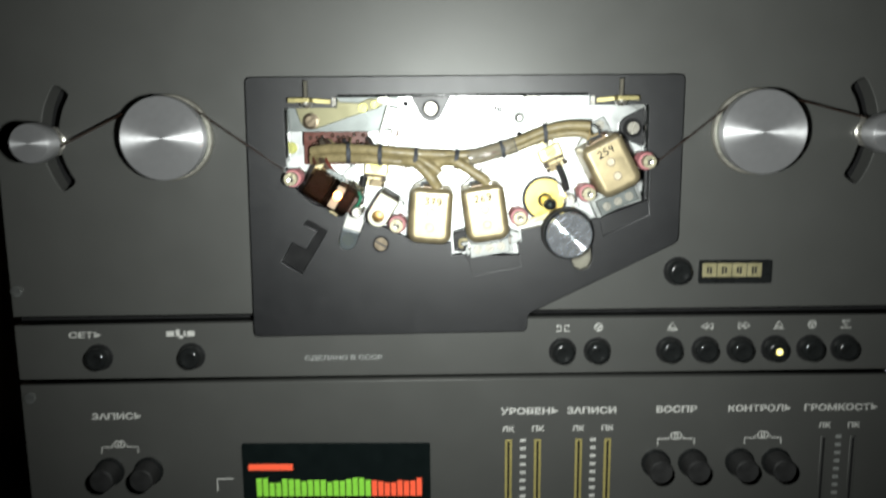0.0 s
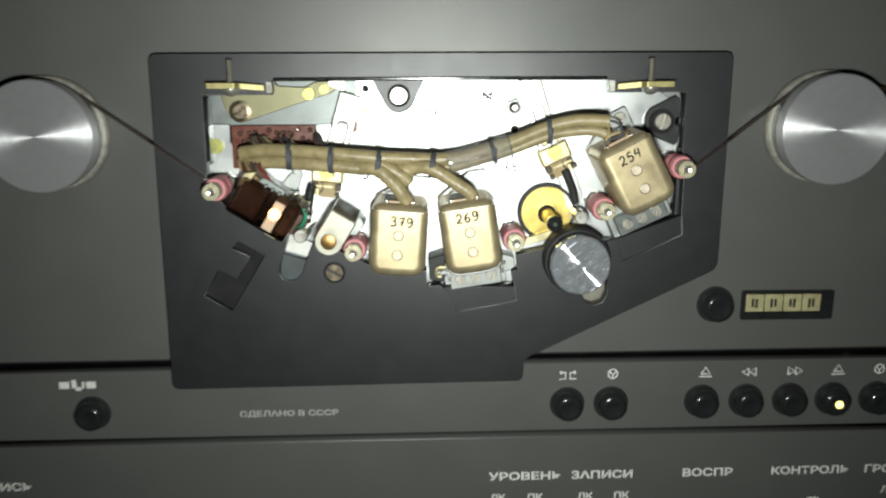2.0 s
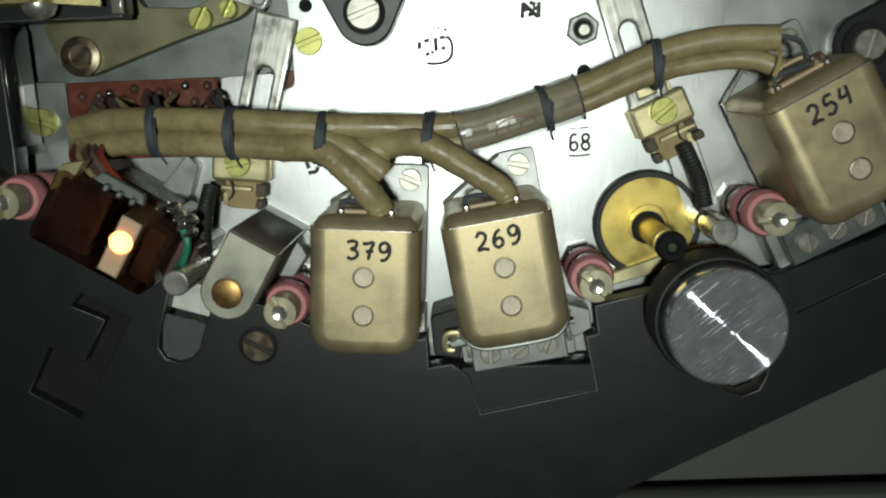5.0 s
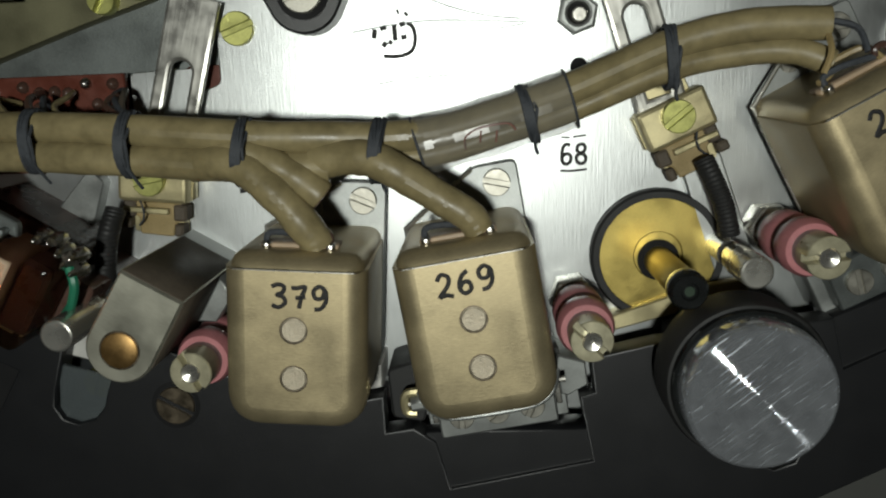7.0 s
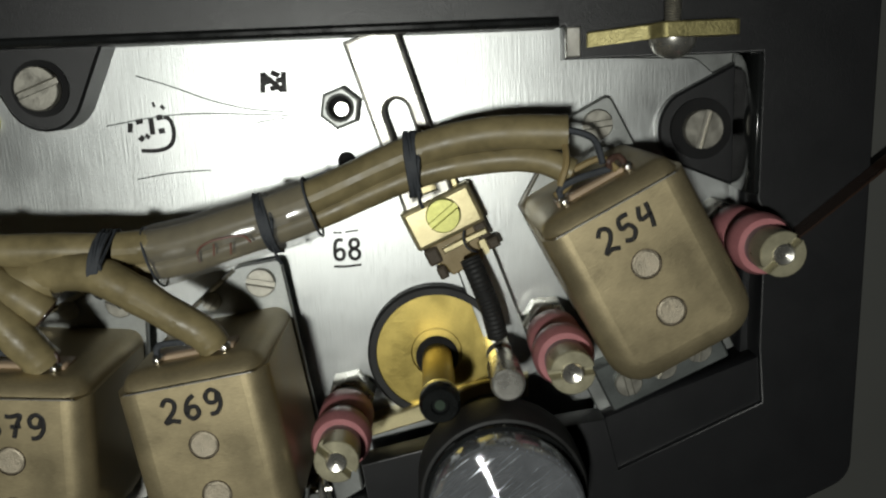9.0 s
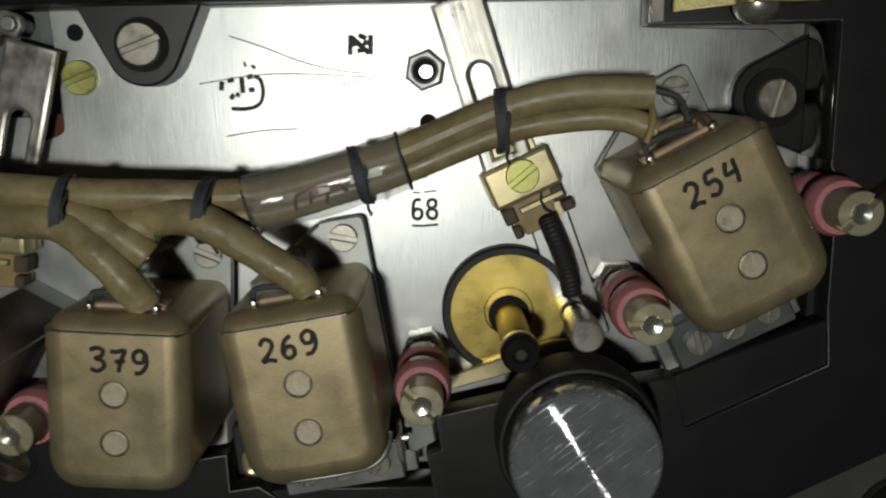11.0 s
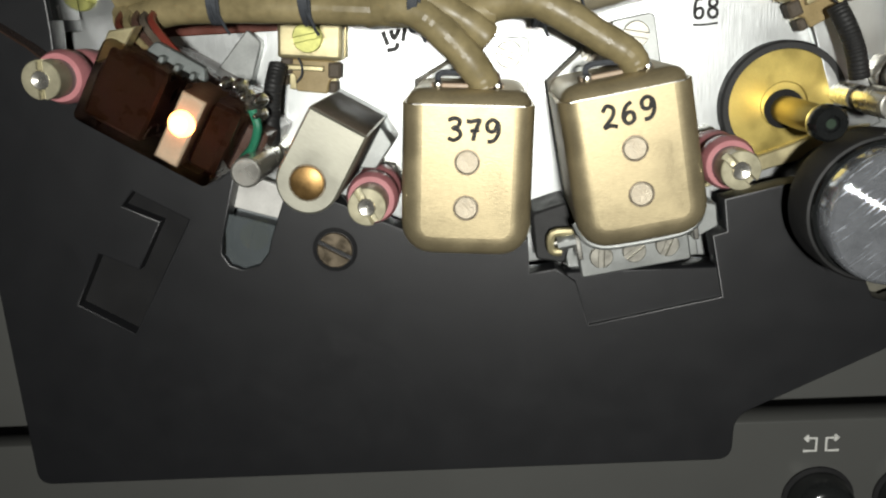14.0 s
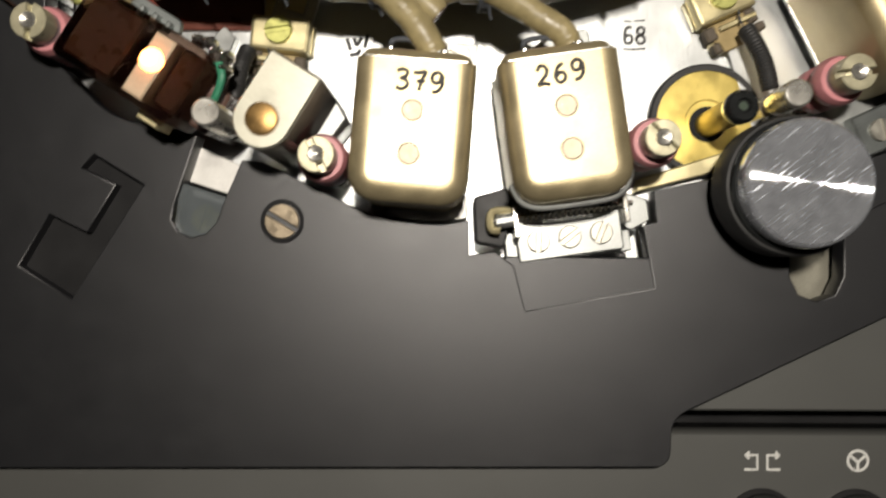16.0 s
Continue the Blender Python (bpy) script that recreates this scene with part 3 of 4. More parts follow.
screw("screw", lever, -42.6, 296.3, 1.6, 1.9, SCREW, 60)


def forked_strap(u, v, turn, label, length=34.0, hole=13.0):
    ob = thing("forked_strap", *on_plate(u, v), PLATE, turn, label, "strap", "straps under the cable")
    w = 4.4
    line = [(-w, 0), (-w, -length), (w, -length), (w, 0)]
    cut = [(1.9 * math.cos(a), -hole + 1.9 * math.sin(a)) for a in (math.pi * k / 10 for k in range(11))] + [(-1.9, -length + 3), (1.9, -length + 3)]
    part("blade", prism(B(), line, 3.6, 4.6, holes=[cut], bev=0.6, steps=2), SCUFFED, ob)
    part("spacer", box(B(), -w + 0.8, w - 0.8, -length + 0.2, -length + 2.6, 0, 3.6), STEEL, ob)
    return ob


forked_strap(36.0, 300.5, 17.0, "bright nickel strap with a forked slot, scuffed", 30)
forked_strap(-32.2, 294.6, -16.5, "bright nickel forked strap, worn along its edges", 30)
bent = thing("bent_link", *on_plate(-36.2, 297.6), PLATE - 2, -20, "bent zinc link between the lever and the strap", "link")
part("leaf", prism(B(), rounded([(-5.0, -1.6), (1.8, -1.6), (2.4, 0.6), (1.6, 2.4), (-5.0, 2.4)], 0.5, 2), 4.4, 5.4, bev=0.2), SCUFFED, bent)
part("stem", can(B(), 0.4, 0.4, 0, 6.6, 1.3, 0.3, 16), STEEL, bent)
solo("fibre_tab", laid(prism(B(), rounded([(-36.5, 283.2), (-30.2, 283.4), (-30.2, 280.4), (-30.9, 278.8), (-36.5, 277.2)], 0.6, 2), PLATE - 2.3, PLATE - 0.6, bev=0.2), on_plate), PCB, label="small brown fibre tab beside the forked strap", category="tab")

board = thing("circuit_board", 0, 0, PLATE, label="brown circuit board with solder joints", category="circuit board", lay=on_plate)
part("board", box(B(), -79, -46.6, 266, 282.6, 0, 1.8, 0.2), PCB, board)
rng = random.Random(4)
for k in range(18):
    u, v = -75 + (k % 9) * 3.2 + rng.uniform(-1.2, 1.2), 280.4 - (k // 9) * 3.4 + rng.uniform(-1.0, 0.8)
    part("solder_joint", lathe(B(), [(0, 1.8), (1.1, 1.8), (0.9, 2.4), (0.4, 2.9), (0, 3.0)], u, v, 10), SOLDER if k % 5 == 2 else DARKBROWN, board)

# ---- thumb-screw brackets at the top corners ----


def thumb_bracket(u, side, label):
    """side: +1 when the wing's tail points to the right."""
    ob = thing("thumb_bracket", *on_cover(u, 298), -1, 0, label, "bracket", "thumb brackets")
    s = side
    a, b = sorted((-16.0 * s, 14.5 * s))
    part("block", box(B(), a, b, -2.4, 4.2, 0, 4.8, 0.2), COVER, ob)
    part("post", box(B(), -1.5, 1.5, -0.2, 1.4, 4.7, 9.4, 0.2), RUBBER, ob)
    lip_a, lip_b = sorted((14.5 * s, 12.3 * s))
    part("lip", box(B(), lip_a, lip_b, -2.6, 1.8, 4.7, 5.6, 0.2), NICKEL, ob)
    wing = rounded([(-8.6 * s, 9.6), (2.2 * s, 9.6), (3.5 * s, 11.8), (12.3 * s, 12.3), (12.3 * s, 13.0), (3.5 * s, 14.0), (2.2 * s, 16.2), (-8.6 * s, 16.2)], 0.6, 2)
    bm = prism(B(), ccw(wing), -0.5, 1.6, bev=0.2)
    for v in bm.verts:
        v.co = (v.co.x, v.co.z - (0.09 * max(0.0, v.co.x * s - 2.0)), v.co.y - 3.0)
    part("wing", bm, WINGBRASS, ob)
    bm = B()
    n = 60
    last = None
    for k in range(n + 1):
        h = -1.6 + 11.6 * k / n
        r = 1.3 if k % 2 else 1.0
        vs = [bm.verts.new((r * math.cos(t), h, 10 + r * math.sin(t))) for t in (2 * math.pi * j / 12 for j in range(12))]
        if last:
            for j in range(12):
                bm.faces.new((last[j], last[(j + 1) % 12], vs[(j + 1) % 12], vs[j]))
        last = vs
    part("threaded_rod", bm, GREYSCREW, ob)
    bm = lathe(B(), [(0, 0), (3.3, 0), (3.2, 0.9), (2.5, 2.0), (1.4, 2.7), (0, 3.0)], 0, 0, 20)
    for v in bm.verts:
        v.co = (v.co.x, -0.6 - v.co.z, 10 + v.co.y)
    part("bolt_head", bm, NICKEL, ob)


thumb_bracket(80.4, -1, "black bracket with a brass wing and threaded rod")
thumb_bracket(-76.0, 1, "black bracket with a pale brass wing and bolt")
solo("side_rail", laid(box(B(), 94.8, 95.7, 274, 295, -5, 4.3, 0.2), on_cover), BUTTON, label="narrow black rail inside the cover", category="rail")
solo("side_rail", laid(box(B(), -87.9, -87.1, 270, 294, -6, 4.2, 0.2), on_cover), BUTTON, label="thin black rail inside the cover", category="rail")

# ---- tape heads ----
GLYPH = {
    "3": [[(0.1, 0.9), (0.5, 1.0), (0.85, 0.9), (0.75, 0.65), (0.4, 0.55), (0.8, 0.45), (0.9, 0.2), (0.5, 0.0), (0.1, 0.1)]],
    "7": [[(0.05, 0.9), (0.4, 0.88), (0.9, 0.95), (0.65, 0.5), (0.5, 0.0)], [(0.3, 0.45), (0.9, 0.5)]],
    "9": [[(0.85, 0.85), (0.5, 1.0), (0.15, 0.8), (0.25, 0.5), (0.65, 0.5), (0.85, 0.85), (0.9, 0.4), (0.6, 0.05), (0.2, 0.0)]],
    "2": [[(0.1, 0.75), (0.4, 1.0), (0.8, 0.85), (0.7, 0.5), (0.1, 0.05), (0.5, 0.1), (0.95, 0.0)]],
    "6": [[(0.75, 0.95), (0.35, 0.75), (0.12, 0.3), (0.4, 0.0), (0.8, 0.15), (0.75, 0.45), (0.4, 0.48), (0.15, 0.25)]],
    "5": [[(0.85, 1.0), (0.3, 0.97), (0.2, 0.58), (0.65, 0.6), (0.85, 0.3), (0.55, 0.02), (0.1, 0.1)]],
    "4": [[(0.3, 1.0), (0.1, 0.5), (0.75, 0.55)], [(0.75, 1.0), (0.7, 0.4), (0.6, 0.0)]],
}


def tape_head(u, v, turn, number, tilt, label, shift=(0.0, 0.0), tall=23.0):
    ob = thing("tape_head_assembly", *on_top(u, v), PLATE, turn, label, "tape head", "tape heads")
    base = rounded([(-10.4, -10.0), (10.8, -10.0), (10.8, 21.6), (3.2, 21.6), (-9.9, 13.5)], 1.2, 3)
    part("foot", prism(B(), rrect(16, 18, 2, 3), 0, 4.0), STEEL, ob)
    part("base_plate", prism(B(), base, 3.6, 5.0, bev=0.2), STEEL, ob, "lacquered steel base plate")
    part("flange", sweep(B(), [(3.0, 21.3, 5.1), (-3.4, 17.4, 5.2), (-9.6, 13.4, 5.3), (-10.1, 12.4, 5.3), (-10.3, 2.0, 5.3), (-10.3, -8.0, 5.2)], 0.42, 8, 3), NICKEL, ob, "bright folded edge of the base plate")
    sh, low = tall / 2, -13.8
    corner = [(10.9 - 5.2 + 5.2 * math.cos(radians(a)), low + 5.2 + 5.2 * math.sin(radians(a))) for a in range(270, 361, 15)]
    line = corner + rounded([(10.9, 0), (10.8, sh + 4.7), (-10.8, sh + 4.7), (-10.9, 0)], 1.0, 3)[4:-4] + [(-x, y) for x, y in corner[::-1]]
    bm = prism(B(), line, 6.0, 30.35, bev=3.5, steps=10)
    for w in bm.verts:
        k = (w.co.z - 6.0) / 24.0
        w.co.x *= 0.97 + 0.03 * k
        w.co.y = min(w.co.y, sh + 0.12 * (1 - k))
    shell = part("shell", bm, GOLD, ob, "champagne-coloured metal shell")
    bm = prism(B(), rounded([(-10.25, -8), (10.25, -8), (10.25, sh + 2.3), (-10.25, sh + 2.3)], 3.0, 6), 5.0, 30.1, bev=4.0, steps=9)
    part("inner_block", bm, GOLD, ob, "champagne metal can with a rounded top")
    part("shell_edge", sweep(B(), [(-8.8, sh - 0.02, 29.9), (-7.6, sh, 30.26), (7.6, sh, 30.26), (8.8, sh - 0.02, 29.9)], 0.14, 6, 4), NICKEL, shell, "bright upper edge of the shell")
    for y in (2.4, -5.2):
        part("spot_weld", lathe(B(), [(0, 30.2), (1.95, 30.2), (1.95, 30.36), (1.7, 30.5), (0, 30.46)], 0, y, 24), DOT, shell)
        part("weld_rim", lathe(B(), [(1.95, 30.3), (2.15, 30.3), (2.15, 30.42), (1.95, 30.42), (1.95, 30.3)], 0, y, 24), BROWNSCREW, shell)
    w, g = 2.45, 3.05
    for k, d in enumerate(number):
        for stroke in GLYPH[d]:
            pts = [((k - 1.45) * g + p[0] * w + 1.0 + shift[0], 5.9 + p[1] * 3.5 + tilt * (k - 1) * g + shift[1], 30.4) for p in stroke]
            part("pen_digit", sweep(B(), pts, 0.33, 6, 4, 0.3), INK, shell, "handwritten black pen stroke")
    strip = part("terminal_strip", box(B(), -6.2, 5.6, sh + 2.2, sh + 2.9, 20.5, 24.6, 0.15), CREAM, ob, "pale fibre strip")
    for k, x in enumerate((-5.2, 4.6)):
        part("terminal", lathe(B(), [(0, 24.2), (0.75, 24.4), (0.8, 25.2), (0.4, 26.0), (0, 26.1)], x, sh + 2.7, 12), SOLDER, strip)
        part("lead", sweep(B(), [(x, sh + 2.8, 24.8), (x * 0.95, sh + 4.4, 24.4), (x * 0.5 + 0.6, sh + 4.6, 24.8), (2.4, sh + 3.6, 24.6)], 0.5, 8, 5), DARKBROWN if k else TIE, ob)
    if number == "269":
        part("shield_edge", sweep(B(), [(-11.0, -9.6, 24.5), (-9.9, -12.6, 25), (-7.6, -14.2, 25.4), (-4, -14.7, 25.5), (4, -14.7, 25.5), (7.6, -14.2, 25.4), (9.9, -12.6, 25), (11.0, -9.6, 24.5)], 0.5, 8, 5), STEEL, ob, "bright curved lower edge of the shield")
    screw("screw", ob, 6.9, 18.4, 5.0, 2.4, GREYSCREW, -20)
    screw("screw", ob, -1.8, 16.8, 5.0, 1.6, GREYSCREW, 40, 0.8)
    return ob


tape_head(-13.9, 239.8, -4.2, "379", -0.02, "champagne metal tape head marked 379, upright")
tape_head(12.9, 240.9, 8.5, "269", 0.05, "champagne metal tape head marked 269, leaning slightly", (-1.1, 0.6))
tape_head(73.9, 263.8, 27.5, "254", 0.05, "champagne metal tape head marked 254, tilted strongly", (-0.9, 0.4))


def hinge(u, v, turn, label, screws=3, spring=True, metal=None):
    ob = thing("hinge_bracket", *on_cover(u, v), -1.6, turn, label, "hinge", "hinges under the heads")
    part("foot", prism(B(), rounded([(-10.4, -4.0), (10.4, -4.0), (10.4, 4.2), (-10.4, 4.2)], 0.5, 2), 0, 5.2, bev=0.3), metal or STEEL, ob)
    part("rear_plate", box(B(), -12.5, 12.5, -4.6, 8.0, PLATE + 1.6, 1.6, 0.2), STEEL, ob)
    for k in range(screws):
        screw("screw", ob, (k - (screws - 1) / 2) * 6.2, -0.2, 5.2, 2.2, GREYSCREW, (80, 30, 60)[k % 3], 1.0)
    if spring:
        part("pin", sweep(B(), [(-15.5, 4.6, 8), (0, 5.2, 8.2), (12.5, 4.6, 8)], 0.55, 8, 4), NICKEL, ob)
        bm = B()
        turns, n = 16, 10
        sweep(bm, [(-9 + 18 * k / (turns * n), 5.0 + 1.1 * math.cos(2 * math.pi * k / n), 8 + 1.1 * math.sin(2 * math.pi * k / n)) for k in range(turns * n + 1)], 0.28, 5, 1)
        part("spring", bm, NICKEL, ob, "coil spring round the pin")
        part("clip", sweep(B(), [(-10.5, 6.2, 8), (-14.5, 6.6, 8), (-15.2, 3.5, 8), (-13.5, 2.8, 8)], 0.8, 8, 4), PALEBRASS, ob)
        for x in (-10.3, 10.9):
            part("ear", box(B(), x - 0.5, x + 0.5, 1.0, 7.0, 5.0, 9.5, 0.2), NICKEL, ob)
        part("collar", sweep(B(), [(-14, 4.6, 8), (-10.6, 4.7, 8)], 1.5, 10, 1), STEEL, ob)
    return ob


hinge(15.6, 223.6, 8.5, "nickel hinge bracket with three screws and a spring", metal=STEEL)
hinge(81.2, 247.2, 25.0, "steel hinge bracket below the tilted tape head", 3, False, SHADEDZINC)
tray = thing("lower_rim", 0, 0, PLATE, lay=on_cover, tall=3.0, label="bright metal rim below the upright tape head", category="rim")
part("rim", prism(B(), [(-24.5, 231.0), (-4.2, 231.3), (-4.4, 226.8), (-9, 226.0), (-14, 226.1), (-19.5, 226.8), (-24, 228.4)], 0, 3.0, bev=0.3), PALERIM, tray)
screw("screw", tray, -21.8, 229.0, 3.0, 1.6, GREYSCREW, 20, 0.8)
solo("black_latch", prism(B(), rounded([(-3.2, 231), (3.5, 233), (5.0, 229), (3.0, 221), (-2.6, 222)], 0.8, 2), PLATE, 3.0, bev=0.4), RUBBER, v=-1.2, label="small black latch between two tape heads", category="latch")
solo("steel_stop", prism(B(), [(26.5, 232.5), (31.5, 231), (32.0, 226.8), (28.5, 224.8), (26.0, 225.5)], PLATE, 1.5, bev=0.3), STEEL, v=-1.2, label="small zinc-plated stop beside the hinge", category="stop")


# ---- tape guides ----
def tape_guide(u, v, label, ring=None, turn=20):
    ob = thing("tape_guide", *on_top(u, v), PLATE, turn, label, "tape guide", "tape guides", tall=1.215)
    part("base_nut", prism(B(), hexagon(0, 0, 4.3, 10), 0, 4.2, bev=0.4), NICKEL, ob)
    part("stem", can(B(), 0, 0, 4.2, 8.0, 2.9, 0.3), STEEL, ob)
    part("lower_ring", lathe(B(), [(0, 7.4), (3.8, 7.4), (4.4, 8.2), (4.4, 11.2), (3.8, 12.2), (0, 12.2)]), ring or PINK, ob, "pink plastic ring")
    part("waist", can(B(), 0, 0, 12.0, 14.4, 3.7, 0.2), BROWNRING, ob)
    part("upper_ring", lathe(B(), [(0, 14.0), (4.0, 14.0), (4.65, 14.8), (4.65, 16.6), (4.1, 17.8), (0, 17.8)]), ring or PINK, ob, "pink plastic ring")
    part("collar", can(B(), 0, 0, 17.4, 19.4, 3.2, 0.3), STEEL, ob)
    cap = part("cap", slotted(B(), 0, 0, 19.2, 3.3, 75, 3.4, 0.6), IVORY, ob, "ivory lacquered slotted cap")
    part("tip", lathe(B(), [(0, 21), (1.5, 21), (1.55, 22.75), (1.3, 22.95), (0.3, 22.7), (0, 22.7)], seg=20), NICKEL, cap)
    return ob


tape_guide(-81.7, 257.9, "pink and brown tape guide with a slotted steel cap", None, 10)
tape_guide(-30.7, 234.9, "pink tape guide with a slotted steel cap", None, 40)
tape_guide(29.9, 238.4, "pink tape guide with a slotted steel cap", None, 60)
tape_guide(63.5, 250.1, "pink tape guide with a dark slotted steel cap", None, 110)
tape_guide(92.3, 265.7, "pink tape guide beside the tilted tape head", None, 150)

# ---- capstan and pinch roller ----
capstan = thing("capstan", 45.4, 246.8, PLATE, label="brass capstan with a dark tip and round brass bearing", category="capstan")
part("rim", lathe(B(), [(10.4, 0), (11.9, 0), (11.9, 2.4), (11.5, 2.8), (10.4, 2.8), (10.4, 0)], 0, 0, 48), RUBBER, capstan)
part("bearing", lathe(B(), [(0, 0.2), (10.6, 0.2), (10.6, 2.2), (10.3, 2.5), (4.4, 2.5), (4.2, 2.2), (0, 2.2)], 0, 0, 48), BRASS, capstan)
part("well", lathe(B(), [(0, 2.22), (3.7, 2.22), (3.7, 2.6), (0, 2.6)], 0.1, -0.8), RECESS, capstan)
part("shaft", can(B(), 0.1, -0.9, 2.4, 20.8, 2.6, 0.3, 28), BRASS, capstan)
part("tip", lathe(B(), [(0, 20.4), (2.95, 20.4), (3.1, 20.9), (3.1, 23.2), (2.6, 24.1), (1.4, 24.1), (1.2, 23.6), (0, 23.6)], 0.1, -0.9, 28), BUTTON, capstan)
part("tip_centre", lathe(B(), [(0, 23.55), (0.8, 23.55), (0.8, 23.75), (0, 23.75)], 0.1, -0.9, 16), DULLGREEN, capstan, "dull green centre dot")
arm = thing("roller_arm", 0, 0, PLATE, lay=on_plate, label="brass arm below the capstan", category="arm")
part("bar", prism(B(), [(30, 232.8), (31, 235.6), (52, 242.5), (60, 243.6), (60, 239.5), (52, 238.6)], 0, 4.0, bev=0.3), PALEBRASS, arm)
part("plate", prism(B(), [(48.0, 263.5), (54.6, 265.6), (62.5, 243.6), (55.6, 240.6)], 0, 2.6, bev=0.3), ALU, arm)

roller = thing("pinch_roller", *on_top(53.7, 230.5), PLATE, label="black rubber pinch roller with a scratched chrome cap", category="roller")
part("tyre", lathe(B(), [(0, 17.0), (12.4, 17.0), (12.9, 17.7), (12.9, 24.2), (12.5, 25.2), (12.0, 25.4), (0, 25.4)], 0, 0, 64), RUBBER, roller)
part("lip", lathe(B(), [(0, 25.2), (12.1, 25.2), (11.9, 26.4), (11.2, 26.8), (0, 26.8)], 0, 0, 64), BUTTON, roller)
part("cap", lathe(B(), [(0, 26.6), (11.4, 26.6), (11.5, 29.2), (11.35, 30.8), (11.05, 31.3), (10.6, 31.6), (0, 31.6)], 0, 0, 64), CHROME, roller, "turned chrome cap with scratches")
part("hub", can(B(), 0, 0, 0, 17.4, 8, 0.3), RUBBER, roller)


# ---- spring clamps ----
def spring_clamp(u, v, turn, mirror, label):
    ob = thing("spring_clamp", *on_plate(u, v), PLATE, turn, label, "clamp", "spring clamps")
    s = -1 if mirror else 1
    def flip(pts):
        return [(p[0] * s, p[1]) for p in pts]
    part("leaf", prism(B(), flip(rounded([(-4.6, 9), (4.6, 9), (4.6, -9.5), (-4.6, -9.5)], 0.5, 2)), 0, 2.6, bev=0.2), PALEBRASS, ob)
    part("block", prism(B(), flip(rounded([(-6.1, 3.6), (6.1, 3.6), (6.1, -3.4), (-6.1, -3.4)], 0.6, 2)), 2.6, 6.4, bev=0.7, steps=2), PALEBRASS, ob, "pale brass clamp block")
    part("side", box(B(), -6.4, 6.4, -2.9, 3.1, 1.0, 3.2, 0.2), PALEBRASS, ob)
    part("fibre_plate", prism(B(), flip(rounded([(-4.4, -3.6), (4.6, -3.6), (4.6, -6.2), (3.2, -6.6), (3.0, -9.6), (-3.0, -9.8), (-3.4, -7.4), (-4.4, -7.0)], 0.4, 2)), 2.2, 4.0, bev=0.25), TANPLATE, ob)
    for x0, x1, y0, y1 in ((-5.6, -3.2, -6.8, -3.9), (3.6, 5.8, -6.4, -3.4), (4.6, 6.6, -8.6, -6.8), (-5.0, -3.4, -9.6, -7.4)):
        part("lug", prism(B(), flip(rounded([(x0, y0), (x1, y0), (x1, y1), (x0, y1)], 0.4, 2)), 1.6, 4.8, bev=0.4), RUSTBROWN, ob, "stained brown lug")
    part("wire_hook", sweep(B(), [(2.2 * s, -3.2, 6.0), (1.4 * s, -4.6, 6.6), (1.5 * s, -6.4, 6.2), (2.6 * s, -7.8, 5.2)], 0.2, 6, 5), TIE, ob, "thin bent wire")
    part("glue", lathe(B(), [(0, 2.6), (1.8, 2.6), (1.5, 3.2), (0.6, 3.6), (0, 3.6)], -1.2 * s, -8.0, 12), TANPLATE, ob, "amber blob of dried lacquer")
    part("rib", box(B(), min(-2.5 * s, 5.5 * s), max(-2.5 * s, 5.5 * s), -5.6, -4.6, 4.4, 5.4, 0.2), PALEBRASS, ob)
    screw("screw", ob, 0.2 * s, 0.6, 6.3, 2.8, SCREW, 15, 1.4)
    return ob


def sleeve(pts, parent, r=1.75):
    bm = B()
    line = smooth_line(pts, 14)
    total = len(line) - 1
    sweep(bm, [tuple(p) for p in line], lambda t: r * (1.0 if int(t * total) % 2 else 0.93), 12, 1)
    return part("sleeve", bm, RUBBER, parent, "ribbed black sleeve")


right_clamp = spring_clamp(46.5, 271.3, 24.0, False, "pale brass spring clamp with a yellow screw")
left_clamp = spring_clamp(-42.0, 264.0, -6.0, True, "pale brass spring clamp half under the cable")


def lifter_pin(u, v, top, label, line):
    ob = thing("lifter_pin", *on_top(u, v), PLATE, 0, label, "pin", "lifter pins", tall=1.22)
    part("stem", lathe(B(), [(0, 0), (2.2, 0), (2.2, 8), (1.7, 8.4), (1.7, 10.0), (2.3, 10.4), (2.3, 13), (0, 13)], 0, 0, 24), NICKEL, ob)
    part("head", can(B(), 0, 0, 12.8, top, 2.6, 0.4, 28), NICKEL, ob, "polished steel head")
    sleeve([(p[0] - u, p[1] - v, p[2] - 1) for p in line], ob)
    return ob


lifter_pin(54.9, 247.2, 19.3, "polished steel lifter pin with a ribbed sleeve", [(50.6, 263.2, 7.5), (52.2, 259, 9), (53.6, 255, 9.5), (54.6, 250.5, 9.5)])
lifter_pin(-49.7, 241.8, 24.0, "polished steel lifter pin beside the amber housing", [(-47.4, 258, 8), (-48.2, 254, 10), (-49.0, 249, 10.5), (-49.6, 244, 10)])

# ---- wedge block with the brass bush ----
wedge = thing("guide_block", *on_top(-39.2, 240.2), PLATE, -31.0, "dull aluminium block with a rounded end and brass bush", "block", tall=1.2)
outline = [(5.3 * math.cos(a), 5.3 * math.sin(a)) for a in (math.pi + math.pi * k / 14 for k in range(15))] + [(5.3, 11.3), (-5.0, 11.3)]
part("body", prism(B(), outline, 6.0, 26.4, bev=0.35), material("dull_cast_aluminium", (0.36, 0.35, 0.29), 0.44, 0.8, 0.14, 160, 0.05, 5000, (0.2, 1, 1)), wedge)
part("top_face", box(B(), -4.7, 5.0, 11.2, 11.45, 5.0, 26.0, 0.05), RUSTBROWN, wedge, "stained brown upper side")
part("side_face", box(B(), 5.2, 5.42, -0.5, 11.0, 5.0, 26.0, 0.05), RUSTBROWN, wedge, "stained brown flank")
part("foot", prism(B(), outline, 0, 6.0), STEEL, wedge)
